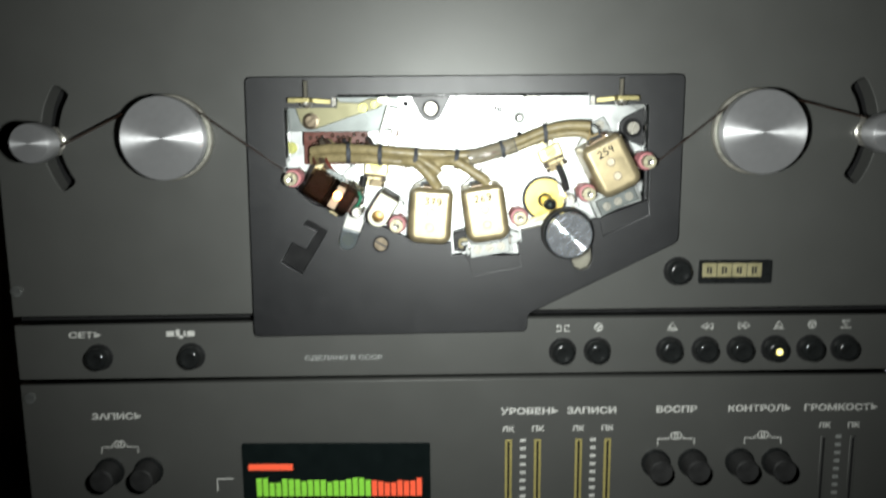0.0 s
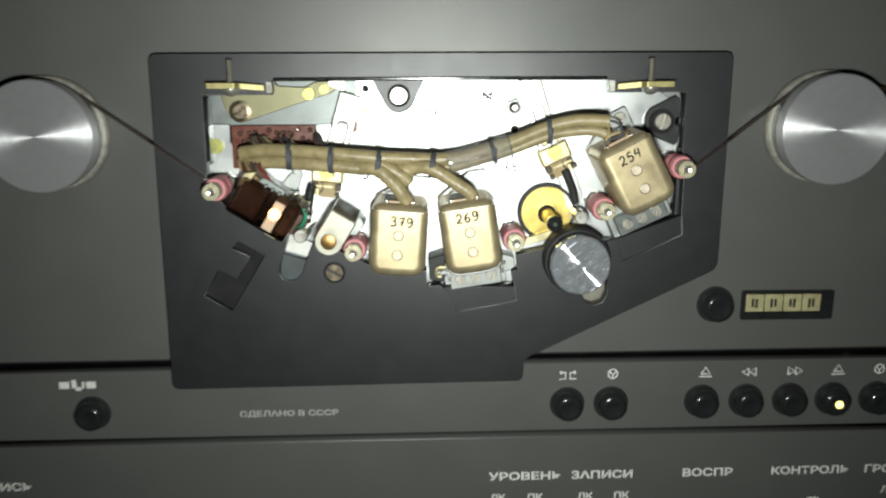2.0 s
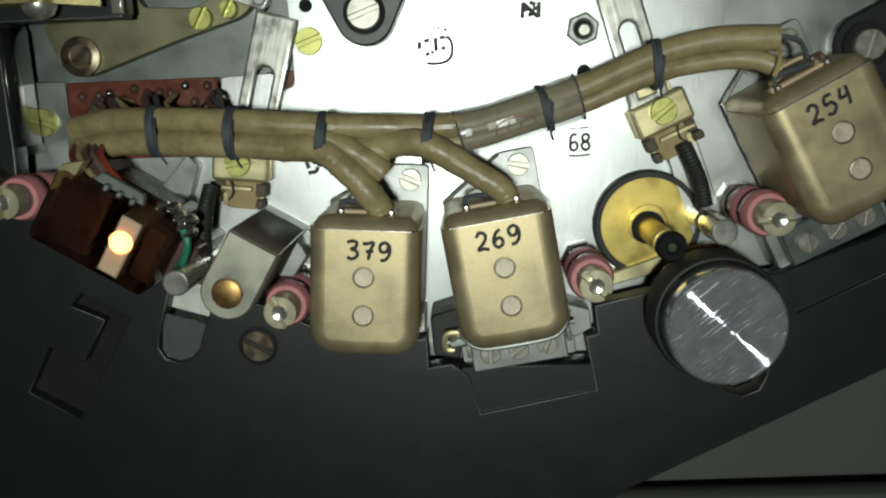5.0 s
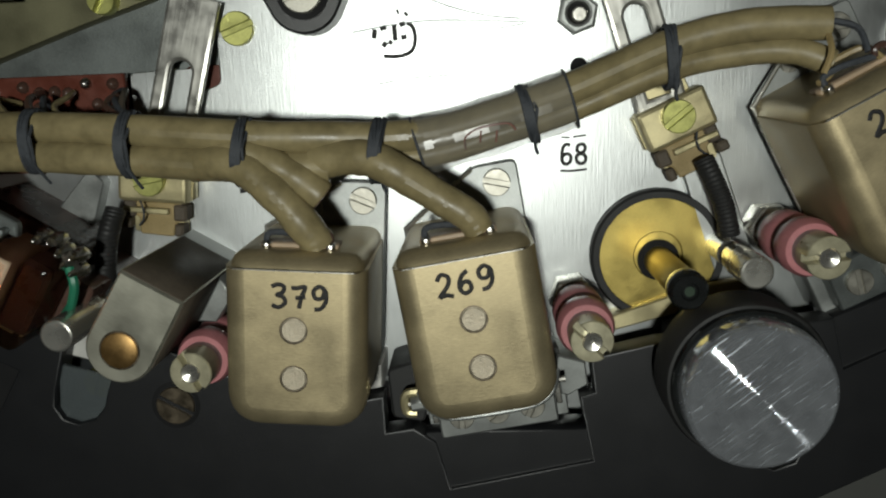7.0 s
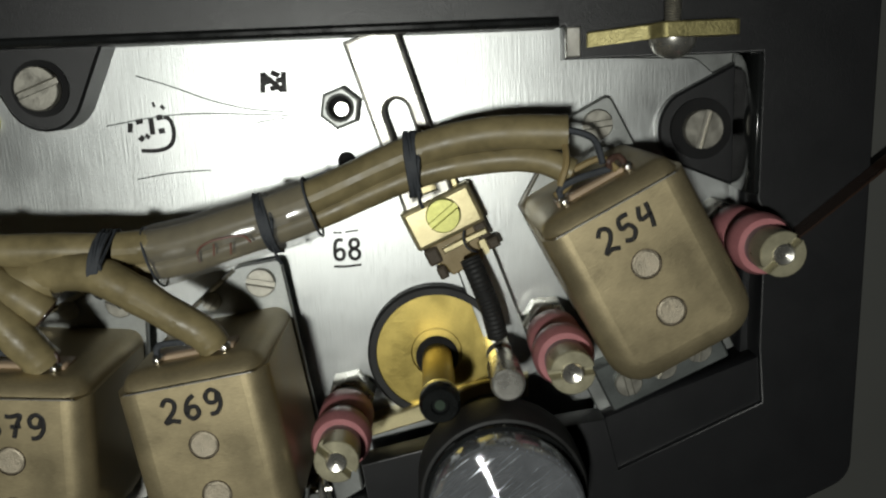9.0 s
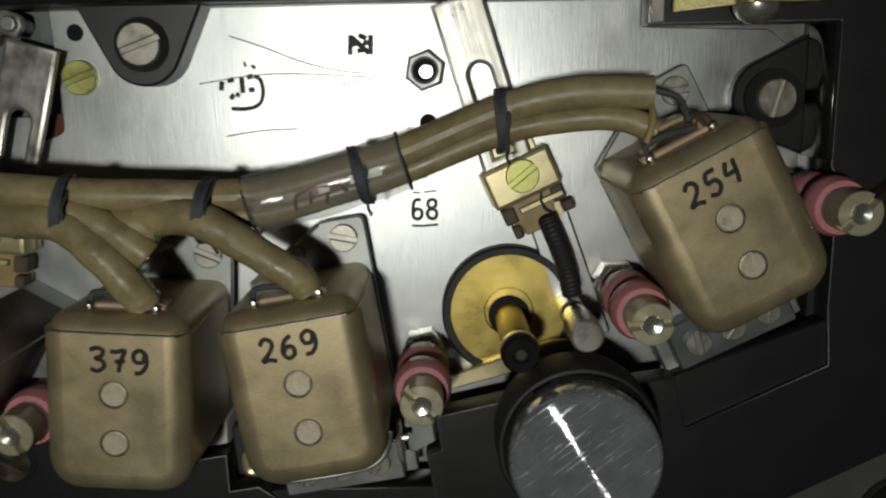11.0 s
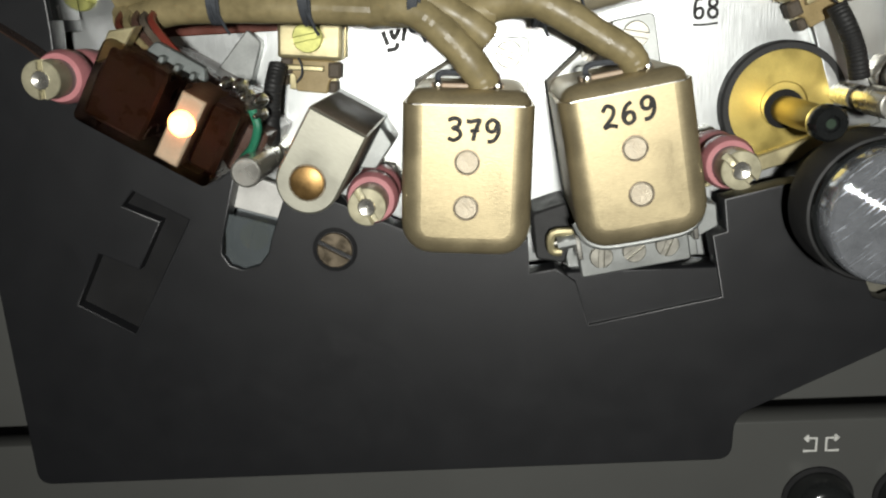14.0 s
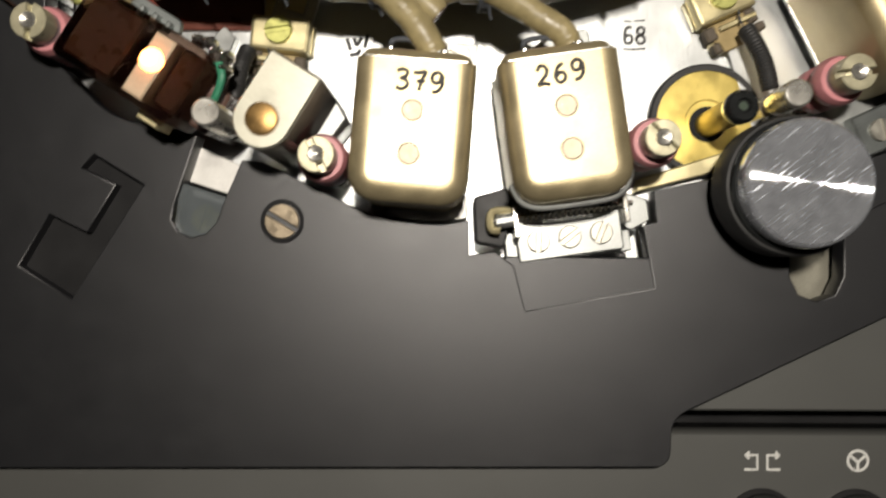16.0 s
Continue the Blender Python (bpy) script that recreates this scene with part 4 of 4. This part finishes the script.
part("bush", lathe(B(), [(0, 26.2), (2.8, 26.2), (2.8, 26.55), (2.5, 26.7), (0, 26.6)], 0, 0, 28), BUSH, wedge)
part("bush_rim", lathe(B(), [(2.8, 26.3), (3.1, 26.3), (3.1, 26.44), (2.8, 26.44), (2.8, 26.3)], 0, 0, 28), BROWNSCREW, wedge)
part("side_bracket", prism(B(), [(5.5, 2), (8.5, 3.5), (9.0, 9), (5.5, 11)], 2, 12, bev=0.3), STEEL, wedge)

# ---- lamp housing of smoked plastic ----
lamp = thing("lamp_housing", -64.5, 253.6, PLATE, -32.0, "smoked amber plastic lamp housing with a glowing bulb", "lamp housing")
part("window", prism(B(), rrect(24.4, 14.8, 1.2, 3), 15, 30, bev=0.7, steps=2), AMBER, lamp, "translucent amber plastic box")
part("core", prism(B(), rrect(10.4, 12.6, 0.8, 2, -6.2, 0.2), 15.6, 28.2, bev=0.5), DARKBROWN, lamp)
part("core", prism(B(), rrect(4.4, 11.6, 0.8, 2, 9.2, 0.3), 15.6, 27.4, bev=0.5), DARKBROWN, lamp)
part("holder", box(B(), 2.4, 6.6, -6.2, 5.8, 19.0, 30.5, 0.4), CREAM, lamp)
part("spring_wire", sweep(B(), [(-0.6, -5.2, 28.6), (-0.2, -2.8, 28.9), (0.6, -1.6, 28.9), (1.0, -2.6, 28.9)], 0.16, 6, 4), SOLDER, lamp)
part("foot", prism(B(), rrect(19, 8, 1.0, 2, 0, 2.4), 0, 15.4), DARKBROWN, lamp)
part("bulb", lathe(B(), [(0, 29.0), (1.4, 29.2), (2.2, 30.2), (2.2, 30.8), (1.5, 32.0), (0, 32.4)], 4.5, 0.9, 20), BULB, lamp, "glowing orange filament bulb")
part("top_bracket", prism(B(), rounded([(-7, 7.5), (4, 7.5), (3, 9.8), (-6, 9.8)], 0.6, 2), 24, 25.4, bev=0.2), SHADEDZINC, lamp)
for x in (-4.0, -1.2, 1.6):
    part("contact", box(B(), x, x + 0.9, 6.4, 8.4, 25.4, 27.4, 0.2), SHADEDZINC, lamp)
part("tab", prism(B(), [(-12.6, 2), (-12.6, 8.0), (-9.0, 10.8), (-9.4, 6.0)], 25, 28, bev=0.2), PALEBRASS, lamp)
part("clip", box(B(), 4.5, 9.0, -9.4, -7.3, 17, 24, 0.3), PALEBRASS, lamp)
for x, y in ((6.5, 8.6), (8.6, 9.4), (10.4, 8.4), (12.6, 8.8), (13.6, 6.6), (11.6, 6.8)):
    part("solder_joint", lathe(B(), [(0, 21), (1.2, 21.4), (1.3, 23), (0.8, 24.4), (0.35, 26.0), (0, 26.3)], x, y, 12), SOLDER, lamp)
part("green_lead", sweep(B(), [(12.6, 7.0, 24.5), (14.6, 5.0, 25), (15.0, 1.2, 23.5), (13.8, -2.6, 20), (13.8, -5.0, 16)], 0.75, 8, 5), GREENW, lamp)
part("dark_block", prism(B(), rrect(5, 9, 1, 2, 13.6, -1.0), 0, 20, bev=0.5), DARKBROWN, lamp)
lug = thing("solder_lug", -58.5, 260.5, PLATE, label="pale fibre lug behind the lamp housing", category="lug")
part("leaf", prism(B(), rounded([(-5, -3), (3, 5.5), (5.5, 3), (2.5, -5)], 0.6, 2), 0, 3, bev=0.2), STEEL, lug)

# ---- cable ----
cable = thing("cable_loom", 0, 0, PLATE, label="amber plastic tube cable loom tied with grey cord", category="cable")
main = [(-75, 270.6, 11.5), (-66, 272.0, 15.5), (-55.3, 272.1, 18.8), (-39.6, 271.2, 21.3), (-21.1, 269.6, 21.6), (-9, 269.0, 20.8)]


def uneven(r, seed):
    """A radius that swells and pinches a little along a soft tube."""
    return lambda t: r * (1.0 + 0.07 * noise.noise((t * 9.0, seed, 0.0)) + 0.04 * noise.noise((t * 31.0, seed, 4.0)))


def lift(pts, dv, dh):
    return [(p[0], p[1] + dv, p[2] + dh) for p in pts]


def open_end(at, toward, r):
    """The dark mouth of a cut tube."""
    at, toward = Vector(at), Vector(toward).normalized()
    bm = lathe(B(), [(0, -0.4), (r, -0.4), (r, 0.15), (r * 0.8, 0.15), (r * 0.75, -0.2), (0, -0.3)], 0, 0, 16)
    turn = Vector((0, 0, 1)).rotation_difference(toward).to_matrix()
    for w in bm.verts:
        w.co = turn @ w.co + at
    return bm


part("tube", sweep(B(), lift(main, 2.2, 0) + [(-1, 270.8, 20), (8, 271.3, 19.6), (18, 273.8, 19), (28, 276.8, 18.5), (43, 282.7, 18.6), (54, 285.0, 19.6), (65.2, 284.9, 21)], uneven(2.5, 1.0), 18, 8), TUBE, cable)
part("tube", sweep(B(), lift(main, -2.3, 0.3), uneven(2.6, 2.0), 18, 8), TUBE, cable)
part("tube", sweep(B(), lift(main, 0, -2.6) + [(-1, 268.8, 18.6)], uneven(2.3, 5.0), 16, 8), TUBE, cable)
part("tube", sweep(B(), [(-6, 267.6, 19.6), (2, 267.5, 19.2), (9, 268.3, 18.9), (18, 270.8, 18.5), (28, 273.6, 18.0), (43, 279.3, 18.2), (54, 281.2, 19.0), (61, 281.1, 20.2), (65.8, 279.2, 21.4)], uneven(1.95, 4.0), 16, 8), TUBE, cable)
part("branch", sweep(B(), [(-30, 267.8, 21.4), (-25, 268.2, 23.0), (-21.0, 266.9, 24.0), (-17.2, 263.7, 24.6), (-14.0, 260.0, 24.8), (-11.8, 256.8, 24.4), (-11.2, 255.4, 23.9)], uneven(2.7, 7.0), 18, 8), TUBE, cable)
part("branch", sweep(B(), [(-28, 269.8, 21.0), (-22, 269.6, 22.4), (-17, 267.4, 23.0), (-13.0, 264.9, 23.2), (-10.2, 262.4, 22.8)], uneven(2.45, 8.0), 16, 8), TUBE, cable)
part("tube_mouth", open_end((-10.15, 262.35, 22.8), (2.8, -2.5, -0.4), 2.2), DARKBROWN, cable, "dark open end of a cut tube")
part("branch", sweep(B(), [(-11, 267.6, 20.6), (-6, 268.2, 22.2), (-1.6, 267.6, 23.4), (3.4, 264.8, 24.0), (8.2, 261.6, 24.4), (12.2, 259.0, 24.6), (13.6, 256.8, 24.2)], lambda t: uneven(2.9, 3.0)(t) * (1.0 - 0.18 * t), 18, 8), TUBE, cable)
part("tube", sweep(B(), [(-75, 270, 12), (-71, 267.5, 17), (-67.5, 265.0, 21)], uneven(1.9, 6.0), 16, 8), TUBE, cable)
part("clear_sleeve", sweep(B(), [(4.8, 269.2, 19.2), (17, 272.1, 18.8), (28.2, 275.4, 18.3)], lambda t: 4.55 + 0.12 * math.sin(t * 17), 22, 8, 0.74), CLEAR, cable, "clear glossy plastic sleeve")
for u, v, h in ((4.8, 269.2, 19.2), (28.2, 275.4, 18.3)):
    part("sleeve_rim", sweep(B(), [(u + 4.55 * math.cos(t) * -0.27, v + 4.55 * math.cos(t) * 0.96, h + 3.4 * math.sin(t)) for t in (2 * math.pi * k / 20 for k in range(21))], 0.2, 6, 1), TIE, cable, "dark cut rim of the sleeve")
part("pen_mark", sweep(B(), [(12.0, 268.6, 21.6), (12.0, 270.4, 22.2), (13.6, 271.6, 22.5), (16.2, 272.2, 22.5), (18.6, 272.3, 22.3), (19.6, 271.3, 22.0)], 0.16, 6, 5), BROWNRING, cable, "brown pen oval on the sleeve")
for x in (14.2, 16.6):
    part("pen_mark", sweep(B(), [(x, 269.6, 22.0), (x + 0.2, 271.4, 22.35)], 0.14, 6, 2), BROWNRING, cable, "brown pen stroke on the sleeve")
for u, v, h, rv, rh, lean in ((-55.3, 272.1, 18.6, 5.0, 4.4, -2), (-39.6, 271.2, 21.0, 5.1, 4.4, -3), (-21.8, 269.4, 21.4, 5.2, 5.0, -5), (-1.6, 268.8, 20.6, 4.9, 5.2, -7), (21.8, 273.4, 18.5, 4.4, 3.6, 15), (43.0, 281.0, 18.2, 4.7, 3.2, 3)):
    pts = []
    for k in range(6 * 20 + 1):
        t, off = 2 * math.pi * k / 20, -0.8 + 1.5 * k / 120
        a = radians(lean + 4 * math.sin(k * 0.37 + u))
        y = rv * math.cos(t)
        pts.append((u + off - y * math.sin(a), v + y * math.cos(a), h + rh * math.sin(t)))
    pts += [(u + 1.0, v + rv * 0.2, h + rh), (u + 0.7, v - rv * 0.7, h + rh * 0.75), (u + 0.9, v - rv - 0.8, h + 0.9), (u + 1.3, v - rv - 1.7, h + 0.4)]
    bm = sweep(B(), pts, lambda w: 0.27 + 0.05 * noise.noise((w * 60, u, 0)), 6, 1)
    part("tie", bm, TIE, cable, "grey lacing cord with a loose end")
for pts in ([(65.0, 285.3, 21), (68.4, 284.0, 23), (69.4, 280.6, 24.6)], [(64.6, 284.2, 21.4), (64.4, 281.0, 24.4), (63.4, 277.8, 24.6)], [(66, 279.6, 21.6), (69.5, 281.2, 23), (71.5, 279.6, 24.5)], [(65.6, 279.0, 21.5), (64.8, 277.6, 23.5), (62.8, 276.4, 24.3)]):
    part("wire", sweep(B(), pts, 0.5, 6, 5), TANPLATE if pts[0][2] > 21.2 else TIE, cable)

rng = random.Random(11)
for k in range(11):
    u = -74 + rng.uniform(0, 27)
    line = [(u, 279.4 - (k % 3) * 1.6, 3.0), (u + rng.uniform(-1, 2), 278.6, 7.0 + rng.uniform(0, 2)), (u + rng.uniform(1, 4), 277.0, 12.5), (u + rng.uniform(4, 8), 274.2, 17.5)]
    part("wire", sweep(B(), line, rng.uniform(0.5, 0.8), 7, 5), (DARKBROWN, TIE, RUSTBROWN, TUBE)[k % 4], cable)
for k in range(5):
    line = [(-74 + k * 1.6, 270.5, 13.0), (-73.0 + k * 1.7, 268.0, 19 + k * 0.6), (-69.0 + k * 2.0, 264.6 - k * 0.7, 24.0)]
    part("wire", sweep(B(), line, 0.7, 7, 5), (PCB, TUBE, DARKBROWN, RUSTBROWN, REDW)[k], cable)


# ---- turned rollers and tension arms on the front panel ----
def drum(u, v, label):
    ob = thing("guide_drum", u, v, -1.0, 0, label, "roller", "turned guide drums")
    part("flange", lathe(B(), [(0, 0), (21.6, 0), (22.0, 0.6), (22.0, 2.6), (21.4, 3.2), (0, 3.2)], 0, 0, 64), GREYSCREW, ob)
    part("waist", lathe(B(), [(0, 2.6), (20.0, 2.6), (20.0, 9), (0, 9)], 0, 0, 64), SHADEDZINC, ob)
    part("face", lathe(B(), [(0, 8.8), (20.2, 8.8), (20.9, 9.4), (20.9, 15.6), (20.4, 16.1), (0, 16.3)], 0, 0, 64), KNOBALU, ob, "turned aluminium face")
    return ob


drum(-148.0, 280.3, "turned aluminium guide drum with a brushed face")
drum(151.5, 281.3, "turned aluminium guide drum with a brushed face")


def tension_post(u, v, label):
    ob = thing("tension_roller", u, v, -12.5, 0, label, "roller", "tension rollers")
    part("stem", lathe(B(), [(0, 0), (5.0, 0), (5.0, 8), (7.5, 9), (7.5, 11), (5.4, 12), (5.4, 20), (7.6, 21), (7.6, 23), (6.0, 24), (0, 24)], 0, 0, 36), NICKEL, ob)
    part("cap", lathe(B(), [(0, 24), (9.4, 24), (10.0, 25), (10.0, 35.5), (9.3, 36.6), (0, 37)], 0, 0, 48), KNOBALU, ob)
    return ob


tension_post(-209.5, 278.6, "stepped steel tension roller in a curved slot")
tension_post(210.0, 280.6, "stepped steel tension roller in a curved slot")


def ribbon(pts, h0, h1):
    bm = B()
    last = None
    for k, p in enumerate(pts):
        q, o = pts[max(k - 1, 0)], pts[min(k + 1, len(pts) - 1)]
        d = (Vector(o) - Vector(q)).normalized()
        n = Vector((-d.y, d.x)) * 0.15
        vs = [bm.verts.new((p[0] + s * n.x, p[1] + s * n.y, h)) for s, h in ((-1, h0), (1, h0), (1, h1), (-1, h1))]
        if last:
            for j in range(4):
                bm.faces.new((last[j], last[(j + 1) % 4], vs[(j + 1) % 4], vs[j]))
        else:
            bm.faces.new(vs)
        last = vs
    bm.faces.new(last[::-1])
    return bm


def arc(cu, cv, r, a0, a1, n=14):
    return [(cu + r * math.cos(radians(a0 + (a1 - a0) * k / n)), cv + r * math.sin(radians(a0 + (a1 - a0) * k / n))) for k in range(n + 1)]


solo("tape", ribbon([(-209.5, 272.9)] + arc(-148.0, 280.3, 20.3, 118, 58) + [(-91.5, 265.2), (-88.6, 262.6)], 4.2, 8.0), TAPE,
     label="dark brown magnetic tape running over the drum", category="tape", group="tape runs")
solo("tape", ribbon([(210.0, 286.3)] + arc(151.5, 281.3, 20.3, 62, 122) + [(103.0, 268.5), (97.0, 264.0)], 4.2, 8.0), TAPE,
     label="dark brown magnetic tape running over the drum", category="tape", group="tape runs")


def reel(u, v, mat, label):
    ob = thing("tape_reel", u, v, -1.0, 0, label, "reel", "tape reels")
    part("rear_flange", lathe(B(), [(0, 11), (109, 11), (110, 11.6), (109, 12.4), (0, 12.4)], 0, 0, 96), mat, ob)
    part("front_flange", lathe(B(), [(0, 20), (109, 20), (110, 20.7), (109, 21.4), (0, 21.4)], 0, 0, 96), mat, ob)
    part("wound_tape", lathe(B(), [(0, 12.4), (88, 12.4), (88, 20), (0, 20)], 0, 0, 72), TAPE, ob)
    part("spindle", can(B(), 0, 0, 0, 30, 14, 1.0), STEEL, ob)
    return ob


reel(-138.0, 465.4, REELDARK, "dark plastic tape reel with wound tape")
reel(148.0, 467.0, REELPALE, "pale plastic tape reel with wound tape")

# ---- counter ----
counter = thing("tape_counter", 145.8, 207.9, -1.0, label="tape counter with pale digit wheels in a black frame", category="counter")
part("bezel", prism(B(), rrect(38.5, 12.6, 0.8, 2), 0, 1.6, holes=[rrect(33, 8.0, 0.4, 1, -1.6, 0.8)], bev=0.3), BUTTON, counter)
part("backing", box(B(), -18.2, 14.9, -3.3, 4.9, 0, 0.3, 0), RECESS, counter)
for k in range(4):
    part("digit_wheel", box(B(), -17.2 + k * 7.9, -9.7 + k * 7.9, -2.9, 4.5, 0.3, 0.9, 0.2), COUNTER, counter)
    bm = B()
    for j in range(2):
        box(bm, -15.0 + k * 7.9 + j * 1.6, -13.9 + k * 7.9 + j * 1.6, -0.9 - 0.4 * ((k + j) % 2), 2.6, 0.88, 0.94, 0)
    part("digit_bars", bm, INK, counter)


# ---- round push buttons ----
def push_button(u, v, label, r=6.6, lens=None):
    ob = thing("push_button", u, v, -1.0, 0, label, "button", "round push buttons")
    part("bezel", lathe(B(), [(0, 0), (r + 0.5, 0), (r + 0.5, 0.5), (r - 0.2, 0.9), (0, 0.9)], 0, 0, 36), RECESS, ob)
    part("cap", lathe(B(), [(0, 0.5), (r - 0.3, 0.5), (r - 0.4, 3.6), (r - 0.9, 5.2), (r - 1.8, 6.3), (r - 2.9, 6.8), (r - 3.5, 6.7), (r - 4.4, 6.3), (0, 6.1)], 0, 0, 36), BUTTON, ob)
    if lens:
        part("lens", lathe(B(), [(0, 6.0), (1.8, 6.0), (1.5, 6.7), (0, 6.9)], 0.4, -0.3, 16), lens, ob, "lit yellow lens")
    return ob


for u, lens in ((-194.8, None), (-144.8, None), (55.5, None), (74.2, None), (113.1, None), (132.2, None), (151.0, None), (169.5, LAMP), (188.5, None), (206.8, None)):
    push_button(*leaning(u, 164.2), "glossy black push button with a lit yellow lens" if lens else "glossy black round push button on the strip panel", 6.9, lens)
push_button(115.8, 208.2, "glossy black reset button beside the counter", 7.2)

# ---- print on the panels ----
lettering(panel_strip, "СЕТЬ", -210.5, -192.8, 175.0, 178.4, -0.96)
bm = B()
for a, b, c, d in ((-157.8, -153.6, 175.2, 178.2), (-146.6, -142.6, 175.2, 178.2), (-152.6, -150.6, 175.4, 179.0), (-151.2, -148.8, 174.2, 175.8), (-148.4, -147.4, 175.2, 178.2)):
    box(bm, a, b, c, d, -1.0, -0.95, 0)
part("symbol", bm, PRINT, panel_strip)
lettering(panel_strip, "СДЕЛАНО В СССР", -83.6, -41.8, 160.4, 163.6, -0.96, FAINT)


def line_symbol(parent, lines, w=0.28, mat=None):
    bm = B()
    for pts in lines:
        sweep(bm, [(x, y, -0.98) for x, y in pts], w, 6, 1, 0.2)
    part("symbol", bm, mat or PRINT, parent)


u, v = 55.5, 177.0
line_symbol(panel_strip, [[(u - 3.6, v - 1.7), (u - 1.0, v - 1.7), (u - 1.0, v + 1.2), (u - 3.4, v + 1.2)], [(u + 3.6, v - 1.7), (u + 1.0, v - 1.7), (u + 1.0, v + 1.2), (u + 3.4, v + 1.2)],
                          [(u - 2.6, v + 1.9), (u - 3.4, v + 1.2), (u - 2.6, v + 0.5)], [(u + 2.6, v + 1.9), (u + 3.4, v + 1.2), (u + 2.6, v + 0.5)]])
for u in (74.6, 188.9):
    line_symbol(panel_strip, [arc(u, 177.2, 2.0, 0, 360, 18), [(u, 175.2), (u, 176.9)], [(u, 176.9), (u - 1.4, 178.1)], [(u, 176.9), (u + 1.4, 178.1)]])
for u in (114.2, 171.2):
    line_symbol(panel_strip, [[(u - 2.0, 176.4), (u, 179.3), (u + 2.0, 176.4), (u - 2.0, 176.4)], [(u - 2.9, 175.2), (u + 2.9, 175.2)]])
line_symbol(panel_strip, [[(205.0, 179.0), (209.0, 179.0), (207.0, 176.4), (205.0, 179.0)], [(204.2, 175.2), (209.8, 175.2)]])
for u, s in ((132.8, -1), (152.6, 1)):
    for d in (-1.6, 1.6):
        line_symbol(panel_strip, [[(u + d - 1.4 * s, 175.3), (u + d + 1.4 * s, 177.0), (u + d - 1.4 * s, 178.7), (u + d - 1.4 * s, 175.3)]])

for text, u0, u1 in (("ЗАПИСЬ", -201.8, -174.6), ("УРОВЕНЬ", 22.3, 54.0), ("ЗАПИСИ", 58.5, 85.4), ("ВОСПР", 107.4, 129.5), ("КОНТРОЛЬ", 146.6, 180.9), ("ГРОМКОСТЬ", 188.0, 228.0)):
    lettering(panel_low, text, u0, u1, 128.5, 132.4, -0.96)
for text, u in (("ЛК", 26.6), ("ПК", 43.0), ("ЛК", 65.0), ("ПК", 81.1), ("ЛК", 199.8), ("ПК", 215.8)):
    lettering(panel_low, text, u - 3.4, u + 3.4, 118.6, 121.8, -0.96)
for u, v in ((-187.8, 112.0), (118.8, 112.8), (166.4, 112.8)):
    line_symbol(panel_low, [[(u - 10, v - 3), (u - 10, v + 0.5), (u - 4, v + 0.5), (u - 4, v + 2)], [(u + 10, v - 3), (u + 10, v + 0.5), (u + 4, v + 0.5), (u + 4, v + 2)],
                            arc(u - 1, v + 2.2, 1.9, 0, 360, 16), arc(u + 1, v + 2.2, 1.9, 0, 360, 16)], 0.35)
line_symbol(panel_low, [[(-135, 86), (-135, 93), (-126, 93)]], 0.4)


def level_slider(u, v, label):
    ob = thing("level_slider", u, v, -1.0, 0, label, "slider", "level sliders")
    part("track", box(B(), -1.9, 1.9, -52, 0, 0, 0.5, 0.2), SLIDER, ob)
    part("slot", box(B(), -0.6, 0.6, -51, -1, 0.5, 0.56, 0), RECESS, ob)
    return ob


for u in (26.7, 42.7, 65.3, 81.2):
    level_slider(*leaning(u, 114.0), "brass-coloured slider track on the lower panel")
for u in (199.8, 215.8):
    ob = thing("level_slider", *leaning(u, 114.0), -1.0, 0, "dull grey slider track on the lower panel", "slider", "level sliders")
    part("track", box(B(), -1.7, 1.7, -52, 0, 0, 0.5, 0.2), PANEL, ob)
    part("slot", box(B(), -0.6, 0.6, -51, -1, 0.5, 0.56, 0), RECESS, ob)
for u in (34.7, 73.2, 207.8):
    for k in range(9):
        part("scale_mark", box(B(), u - 1.6, u + 1.6, 112.6 - k * 4.7, 114.3 - k * 4.7, -1.0, -0.95, 0), PRINT if u < 150 else FAINT, panel_low)


def turning_knob(u, v):
    ob = thing("turning_knob", u, v, -1.0, 0, "small matt black turning knob on the lower panel", "knob", "turning knobs")
    part("skirt", lathe(B(), [(0, 0), (8.0, 0), (8.0, 1.5), (7.4, 2.2), (0, 2.2)], 0, 0, 32), BUTTON, ob)
    part("grip", lathe(B(), [(0, 2), (6.8, 2), (6.3, 12.5), (5.7, 13.2), (0, 13.2)], 0, 0, 32), RUBBER, ob)
    return ob


for u, v in ((-194.0, 98.5), (-172.4, 98.5), (108.0, 99.5), (128.2, 99.5), (154.2, 99.5), (174.2, 99.5)):
    turning_knob(*leaning(u, v))

display = thing("level_display", -68.4, 89.6, -1.0, label="black display window with lit red and green bars", category="display")
part("window", prism(B(), rrect(104, 47, 1.5, 3), 0, 1.2, bev=0.4), DISPLAY, display)
part("red_bar", box(B(), -48.5, -24.0, 7.9, 11.6, 1.2, 1.3, 0), REDBAR, display, "lit red bar")
rng = random.Random(2)
for k in range(26):
    u = -44.5 + k * 3.55
    top = 2.2 + rng.uniform(-2.0, 1.2)
    part("segment", box(B(), u, u + 2.9, -7.5, top, 1.2, 1.3, 0), GREENBAR if k < 18 else REDBAR, display, "lit green segment" if k < 18 else "lit red segment")

for u, v in ((-236.0, 199.5), (-234.5, 139.8)):
    ob = thing("panel_screw", u, v, -1.0, 0, "small dark screw at the panel's edge", "screw", "panel screws")
    part("head", slotted(B(), 0, 0, 0, 3.0, 30, 1.2), STEEL, ob)
